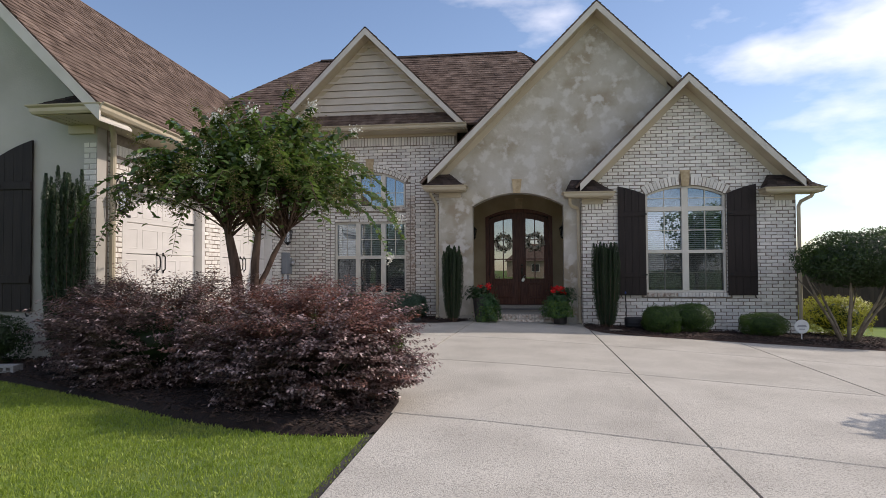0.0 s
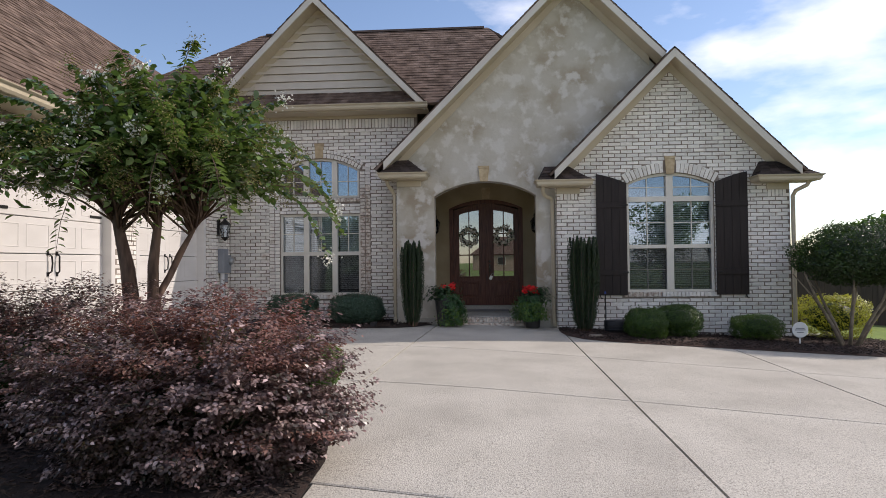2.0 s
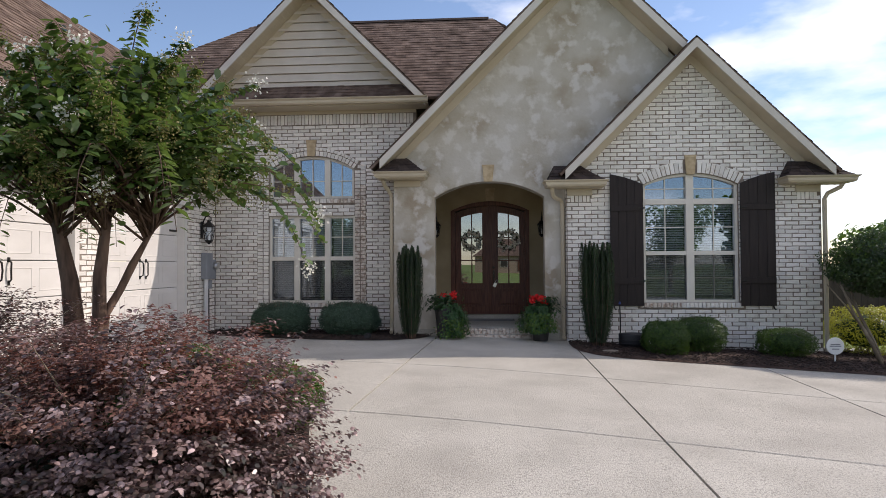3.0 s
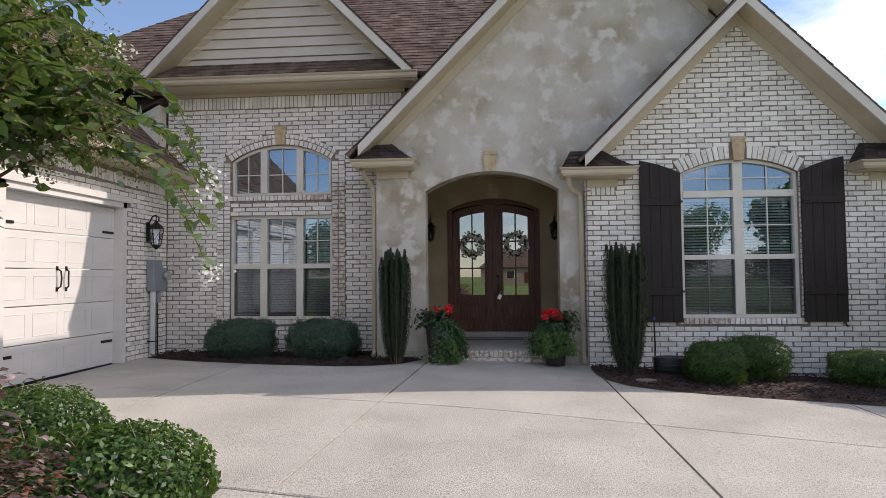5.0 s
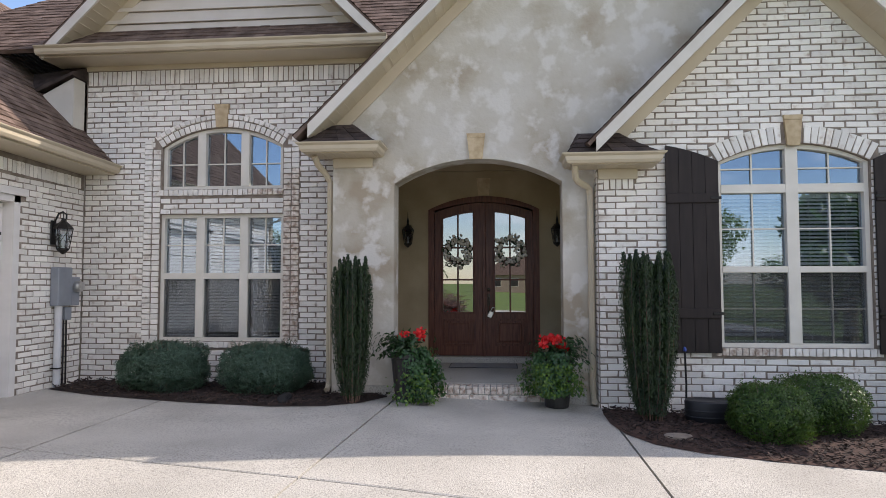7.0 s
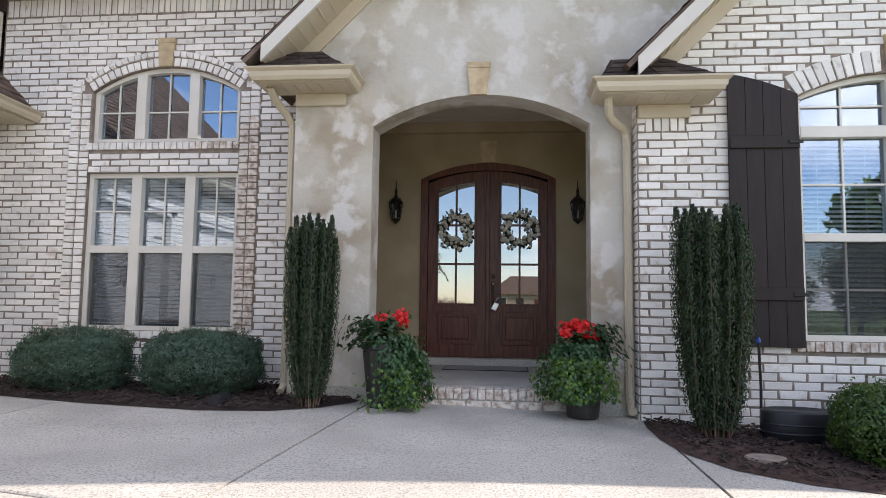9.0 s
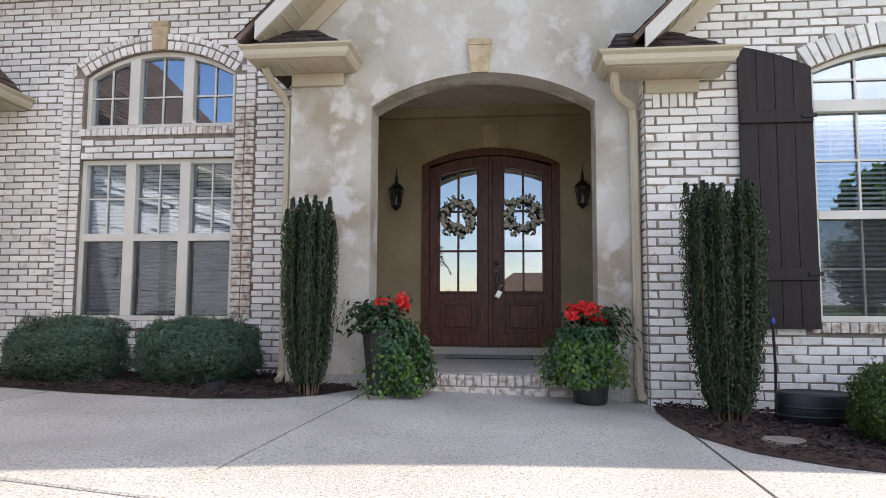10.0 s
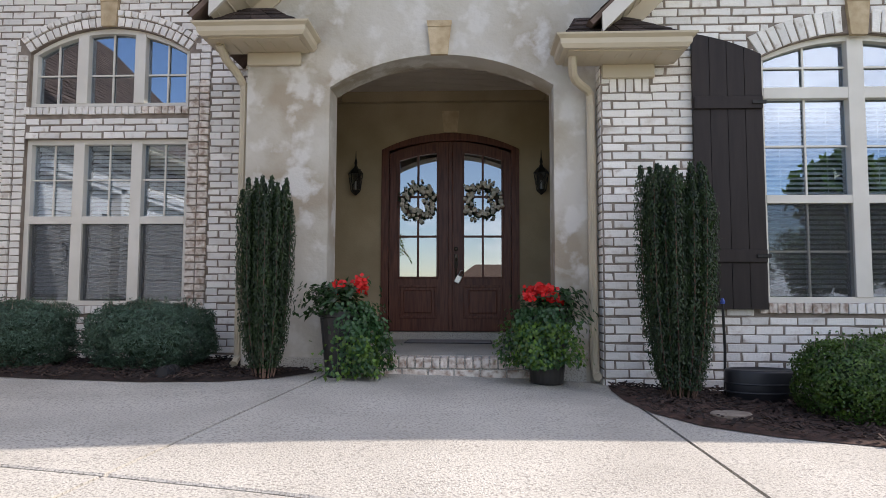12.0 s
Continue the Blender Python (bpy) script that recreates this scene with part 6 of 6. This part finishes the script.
for k in range(68):
    ob = board if k == 0 else board.copy()
    if k:
        scene.collection.objects.link(ob)
    ob.matrix_basis = pose(6.7 + k * 0.142, 0, rnd.uniform(-0.01, 0.01))


def far_tree(place, h, r, seed):
    t = thing("far_tree", place, "distant leafy green tree beyond the fence", "tree", "far trees")
    rng = np.random.default_rng(seed)
    part("trunk", tube(bmesh.new(), [(0, 0, -0.3), (0.05, 0, h * 0.3), (0, 0.05, h * 0.6)], [0.2, 0.15, 0.08], 8), BARK_GREY, t)
    blobs = [(rng.normal(0, r * 0.45), rng.normal(0, r * 0.45), rng.uniform(h * 0.35, h * 0.85), r * rng.uniform(0.35, 0.6)) for _ in range(14)]
    P, N = [], []
    for bx, by, bz, br in blobs:
        D = unit(rng, 420)
        P.append(D * br * (1 - 0.35 * rng.random((420, 1))) + np.array([bx, by, bz]))
        N.append(D + rng.normal(size=(420, 3)) * 0.5)
    leaf_mesh("crown", np.concatenate(P), np.concatenate(N), 0.28, 0.18, LEAF_GREEN, t, rng)
    return t


for k, (x, y, h, r) in enumerate(((20.5, 36.0, 4.4, 2.2), (25.5, 36.0, 4.2, 2.4), (17.0, 40.0, 3.0, 1.6), (30.0, 44.0, 4.6, 2.6))):
    far_tree((x, y, gz(x, y)), h, r, 80 + k)

drive_tree = far_tree((8.95, 7.4, gz(8.95, 7.4)), 4.6, 1.3, 99)
tagged(drive_tree, "young leafy green tree beside the driveway", group="")

# ---- across the street: a house and trees that the window glass mirrors ----
house = thing("neighbor_house", (6.0, -95.0, 0), "tan brick house with a brown roof across the street", "house")
wall = part("wall", nbox(-9, 9, -8, 0, -0.6, 3.0), material("tan_brick", [(0.30, 0.22, 0.16), (0.40, 0.31, 0.24)], scale=6, rough=0.9), house)
bm = bmesh.new()
hull8(bm, [(-9.5, 0.5, 3.0), (9.5, 0.5, 3.0), (9.5, -8.5, 3.0), (-9.5, -8.5, 3.0), (-5.0, -3.8, 6.6), (5.0, -3.8, 6.6), (5.0, -4.2, 6.6), (-5.0, -4.2, 6.6)])
part("roof", bm, SHINGLE, house)
for x in (-6.5, -3.2, 3.4, 6.4):
    w = part("window", nbox(x - 0.8, x + 0.8, 0.003, 0.06, 0.8, 2.4, bevel=0.01), FRAME, house)
    # Near-black pane paints an unlit interior; no room lies behind it.
    part("pane", nbox(x - 0.72, x + 0.72, 0.061, 0.066, 0.88, 2.32), UNLIT_ROOM, w)
part("door", nbox(-0.5, 0.5, 0.003, 0.06, 0.0, 2.1, bevel=0.01), WOOD, house)
for k, (x, y, h, r) in enumerate(((-13.0, -24.0, 6.5, 3.0), (15.0, -26.0, 7.5, 3.2), (22.0, -20.0, 6.0, 2.8), (-22.0, -28.0, 7.0, 3.2), (30.0, -14.0, 7.0, 3.4), (-28.0, -14.0, 6.0, 3.0))):
    t = far_tree((x, y, gz(x, y)), h, r, 90 + k)
    tagged(t, "leafy green street tree across the road", group="street trees")

# ---- bricks, laid course by course ----
BL, BH, COURSE, GAP, FACE = 0.239, 0.0665, 0.0815, 0.016, 0.008


WEAR = random.Random(77)


def brick_mesh(w, h, d=FACE, taper=0.0):
    """A face brick w by h, standing d proud of the mortar, with worn edges; taper widens its top."""
    e = 0.004
    r = lambda: WEAR.uniform(-0.005, 0.005)
    a = [(-w / 2 + r(), 0, r()), (w / 2 + r(), 0, r()), (w / 2 + taper + r(), 0, h + r()), (-w / 2 - taper + r(), 0, h + r())]
    b = [(a[0][0] + e, -d, a[0][2] + e), (a[1][0] - e, -d + r() * 0.5, a[1][2] + e), (a[2][0] - e, -d, a[2][2] - e), (a[3][0] + e, -d + r() * 0.5, a[3][2] - e)]
    c = [(x * 1.0, -d + 0.004, z) for x, _, z in a]
    return a + c + b, [(0, 1, 5, 4), (1, 2, 6, 5), (2, 3, 7, 6), (3, 0, 4, 7), (4, 5, 9, 8), (5, 6, 10, 9), (6, 7, 11, 10), (7, 4, 8, 11), (8, 9, 10, 11)]


MESHES = {}


def brick_data(w, h, mat, taper=0.0, d=FACE):
    key = (round(w, 2), round(h, 3), mat.name, round(taper, 3), d, WEAR.randrange(5))
    if key not in MESHES:
        v, f = brick_mesh(key[0], key[1], d, key[3])
        me = bpy.data.meshes.new("brick")
        me.from_pydata(v, [], f)
        me.materials.append(mat)
        MESHES[key] = me
    return MESHES[key]


def lay(wall, bricks, face, near, count=300, far_mat=None):
    """Sets bricks (x, z, turn, w, h, taper, mat, d) on a wall face: those nearest to near are pieces, the rest one mesh."""
    bricks.sort(key=lambda b: (b[0] - near[0]) ** 2 + (b[1] - near[1]) ** 2)
    rnd = random.Random(len(bricks))
    for x, z, turn, w, h, taper, mat, d in bricks[:count]:
        ob = new("brick", brick_data(w, h, mat, taper, d))
        ob.parent = wall
        ob.matrix_basis = pose(x, face + rnd.uniform(-0.001, 0.003), z, 0, turn, 0)
    V, F = [], []
    for x, z, turn, w, h, taper, mat, d in bricks[count:]:
        v, f = brick_mesh(w, h, d, taper)
        k, c, s = len(V), math.cos(radians(turn)), math.sin(radians(turn))
        y = face + rnd.uniform(-0.001, 0.003)
        V += [(x + c * p + s * r, y + q, z - s * p + c * r) for p, q, r in v]
        F += [tuple(i + k for i in g) for g in f]
    if V:
        tagged(mesh_part("bricks", V, F, BRICK_FAR, wall), kind="stuff")


def courses(spans, z0, z1, seed, mat=BRICK):
    """Running bond: spans(z) gives the stretches (x0, x1) to fill at that height."""
    rnd, made, i, z = random.Random(seed), [], 0, z0
    while z + BH <= z1 + 0.001:
        for a, b in spans(z, z + BH):
            start = math.floor((a + 10) / (BL + GAP)) * (BL + GAP) - 10 + (0.5 * (BL + GAP) if i % 2 else 0.0) - (BL + GAP)
            x = start
            while x < b:
                p, q = max(x, a), min(x + BL, b)
                if q - p > 0.045:
                    made.append(((p + q) / 2, z, rnd.uniform(-0.5, 0.5), q - p - rnd.choice((0.0, 0.0, 0.01)), BH + rnd.choice((-0.004, -0.002, 0.0, 0.002)), 0.0, mat, FACE))
                x += BL + GAP
        z += COURSE
        i += 1
    return made


def minus(spans, a, b):
    res = []
    for p, q in spans:
        if b <= p or a >= q:
            res.append((p, q))
        else:
            if a - p > 0.04:
                res.append((p, a))
            if q - b > 0.04:
                res.append((b, q))
    return res


def ring(x0, x1, spring, crown, gap, height, width, mat, skip=None, taper=0.006, d=FACE + 0.006):
    """Bricks set on end round an arch, gap outside its line."""
    half, rise, mid = (x1 - x0) / 2, crown - spring, (x0 + x1) / 2
    rad = (half * half + rise * rise) / (2 * rise)
    a, cz = math.asin(half / rad), crown - rad
    n = int(2 * a * (rad + gap) / (width + GAP))
    made = []
    for i in range(n):
        t = -a + 2 * a * (i + 0.5) / n
        if skip and abs((rad + gap) * math.sin(t)) < skip:
            continue
        made.append((mid + (rad + gap) * math.sin(t), cz + (rad + gap) * math.cos(t), math.degrees(t), width, height, taper, mat, d))
    return made


def arch_half(z, x0, x1, spring, crown, gap):
    """Half width of the arch line pushed out by gap, at height z (None above it)."""
    half, rise = (x1 - x0) / 2, crown - spring
    rad = (half * half + rise * rise) / (2 * rise)
    h = z - (crown - rad)
    k = (rad + gap) ** 2 - h * h
    return math.sqrt(k) if k > 0 else None


# right gable wall
def right_spans(z, top):
    s = [(1.63, 6.47)]
    if top > 3.3:
        w = 5.60 - top
        s = [(max(1.63, 4.04 - w), min(6.47, 4.04 + w))] if w > 0.06 else []
    if z < 0.74 and top > 0.63:
        s = minus(s, 3.04, 5.01)
    elif 0.74 <= z < 3.05 or (z < 3.05 and top > 0.74):
        s = minus(s, 3.105, 4.935)
    elif z >= 3.05:
        k = 0.915 + (top - 3.05) * 0.53 + 0.012 if z < 3.22 else arch_half(z + 0.045, 3.11, 4.93, 3.05, 3.28, 0.235)
        if k:
            s = minus(s, 4.02 - k, 4.02 + k)
    if z < 3.63 and top > 3.5:
        s = minus(s, 3.93, 4.12)
    if z < 2.905 and top > 2.73:
        s = minus(minus(s, 1.70, 2.09), 6.03, 6.39)
    return s


B = courses(right_spans, -0.36, 5.5, 1)
B += ring(3.11, 4.93, 3.05, 3.28, 0.008, 0.215, 0.066, BRICK, skip=0.115, taper=0.007, d=FACE + 0.006)
for x0, n in ((1.70, 5), (6.03, 5)):
    B += [(x0 + 0.038 + i * 0.077, 2.735, 0, 0.064, 0.165, 0.0, BRICK, FACE) for i in range(n)]
B += [(3.075 + i * 0.0785, 0.645, 0, 0.067, 0.09, 0.0, BRICK_TRIM, 0.035) for i in range(25)]
lay(wall_right, B, Y_RIGHT, (2.2, 1.5))
V, F = [], []
for i in range(44):
    v, f = brick_mesh(0.185, BH, FACE)
    k = len(V)
    V += [(1.62 + q, Y_RIGHT + 0.098 - p, -0.36 + i * COURSE + r) for p, q, r in v]
    F += [tuple(j + k for j in g) for g in f]
tagged(mesh_part("end_bricks", V, F, BRICK_FAR, wall_right), kind="stuff")

# tall left wall
def left_spans(z, top):
    s = [(-6.04, -1.52)]
    if top > 4.68:
        return []
    if 0.57 < top and z < 0.67:
        s = minus(s, -4.87, -2.82)
    elif z < 3.60:
        if 2.60 < top and z < 2.98:
            s = [(p, q) for a, b in s for p, q in ((a, -5.08), (-2.62, b))]
        elif top > 0.67:
            s = minus(s, -5.08, -2.62)
    else:
        k = 0.96 + (top - 3.63) * 0.70 + 0.015 if z < 3.80 else arch_half(z + 0.045, -4.80, -2.89, 3.63, 3.93, 0.205)
        if k:
            s = minus(s, -3.845 - k, -3.845 + k)
    if z < 4.27 and top > 4.1:
        s = minus(s, -3.95, -3.74)
    return s


B = courses(left_spans, -0.10, 4.7, 2)
B += [(-6.0 + i * 0.0785, 4.635, 0, 0.065, 0.215, 0.0, BRICK, FACE) for i in range(57)]
B += courses(lambda z, t: [(-4.81, -2.88)], 2.608, 2.86, 6)
B += ring(-4.80, -2.89, 3.63, 3.93, 0.008, 0.105, 0.066, BRICK_TRIM, skip=0.11)
B += ring(-4.80, -2.89, 3.63, 3.93, 0.126, 0.068, 0.066, BRICK_TRIM, skip=0.11, d=0.032)
for x, d in ((-4.88, FACE + 0.006), (-5.01, 0.032), (-2.815, FACE + 0.006), (-2.685, 0.032)):
    n = int(((3.80 if d > 0.03 else 3.66) - 0.68) / COURSE)
    B += [(x, 0.68 + i * COURSE, 0, 0.112, 0.068, 0.0, BRICK_TRIM, d) for i in range(n)]
B += [(-4.80 + i * 0.0785, 2.885, 0, 0.066, 0.085, 0.0, BRICK_TRIM, 0.03) for i in range(25)]
B += [(-4.83 + i * 0.0785, 0.58, 0, 0.067, 0.085, 0.0, BRICK_TRIM, 0.035) for i in range(26)]
lay(wall_left, B, Y_LEFT, (-2.4, 1.6))

# garage wing side wall, in its own coordinates (along y)
def wing_spans(z, top):
    s = [(9.0, 16.77)]
    if top > 2.99:
        s = [(9.0, 16.8 - (top - 2.99) / (0.5 * RISE))] if top < 3.1 else []
    for g0, g1 in GARAGE_DOORS:
        if z < G_TOP + 0.1:
            s = minus(s, g0 - (0.1 if top > G_TOP else 0.0), g1 + (0.1 if top > G_TOP else 0.0))
    return s


B = courses(wing_spans, -0.1, 3.12, 3)
B += [(9.05 + i * 0.0785, 3.0 + 0.5 * RISE * (16.8 - 9.05 - i * 0.0785), 0, 0.065, 0.165, 0.0, BRICK, FACE) for i in range(98)]
lay(wall_wing, B, 0.0, (16.1, 1.6), 200)
B = courses(lambda z, t: [(-6.27, -6.07)], -0.1, 3.3, 4)
lay(wall_front, B, 8.75, (-6.1, 1.5), 60)

# keystones
def keystone(x, z0, z1, w0, w1, y, label):
    t = thing("keystone", (x, y, z0), label, "keystone", "keystones over the arches", "structure")
    part("block", hull8(bmesh.new(), [(-w0, -0.045, 0), (w0, -0.045, 0), (w0, 0, 0), (-w0, 0, 0), (-w1, -0.045, z1 - z0 - 0.06), (w1, -0.045, z1 - z0 - 0.06), (w1, 0, z1 - z0 - 0.06), (-w1, 0, z1 - z0 - 0.06)]), STONE, t)
    part("cap", hull8(bmesh.new(), [(-w1, -0.05, z1 - z0 - 0.058), (w1, -0.05, z1 - z0 - 0.058), (w1, 0, z1 - z0 - 0.058), (-w1, 0, z1 - z0 - 0.058), (-w1 - 0.01, -0.055, z1 - z0), (w1 + 0.01, -0.055, z1 - z0), (w1 + 0.01, 0, z1 - z0), (-w1 - 0.01, 0, z1 - z0)]), STONE, t)


keystone(4.02, 3.25, 3.63, 0.075, 0.105, Y_RIGHT, "tan limestone keystone over the right window")
keystone(-3.85, 3.93, 4.28, 0.085, 0.105, Y_LEFT, "tan limestone keystone over the tall window")
keystone(0.07, 3.19, 3.53, 0.085, 0.115, Y_MID, "tan limestone keystone over the porch arch")
tan = thing("keystone", (0.1, Y_DOOR, 3.04), "tan stucco keystone over the front doors", "keystone", "keystones over the arches", "structure")
part("block", hull8(bmesh.new(), [(-0.09, -0.03, 0), (0.09, -0.03, 0), (0.09, 0, 0), (-0.09, 0, 0), (-0.12, -0.03, 0.3), (0.12, -0.03, 0.3), (0.12, 0, 0.3), (-0.12, 0, 0.3)]), STONE, tan)

# brick porch step
step = thing("porch_step", (0, 0, 0), "low worn brick step up to the porch", "step", kind="structure")
part("core", nbox(-1.48, 1.48, Y_MID - 0.05, Y_MID + 0.25, -0.2, 0.19), CONCRETE, step)
me = bpy.data.meshes.new("brick")
bm = nbox(-0.033, 0.033, -0.105, 0.105, 0, 0.098, bevel=0.006)
bm.to_mesh(me)
bm.free()
me.materials.append(BRICK_TRIM)
rnd = random.Random(5)
for i in range(28):
    ob = new("brick", me)
    ob.parent = step
    ob.matrix_basis = pose(-0.985 + i * 0.0795, Y_MID + 0.03, 0.105 + rnd.uniform(-0.002, 0.002))
me = bpy.data.meshes.new("brick")
bm = nbox(-0.118, 0.118, -0.03, 0.05, 0, 0.075, bevel=0.005)
bm.to_mesh(me)
bm.free()
me.materials.append(BRICK_TRIM)
for i in range(9):
    ob = new("brick", me)
    ob.parent = step
    ob.matrix_basis = pose(-0.90 + i * 0.25, Y_MID - 0.045, 0.015)
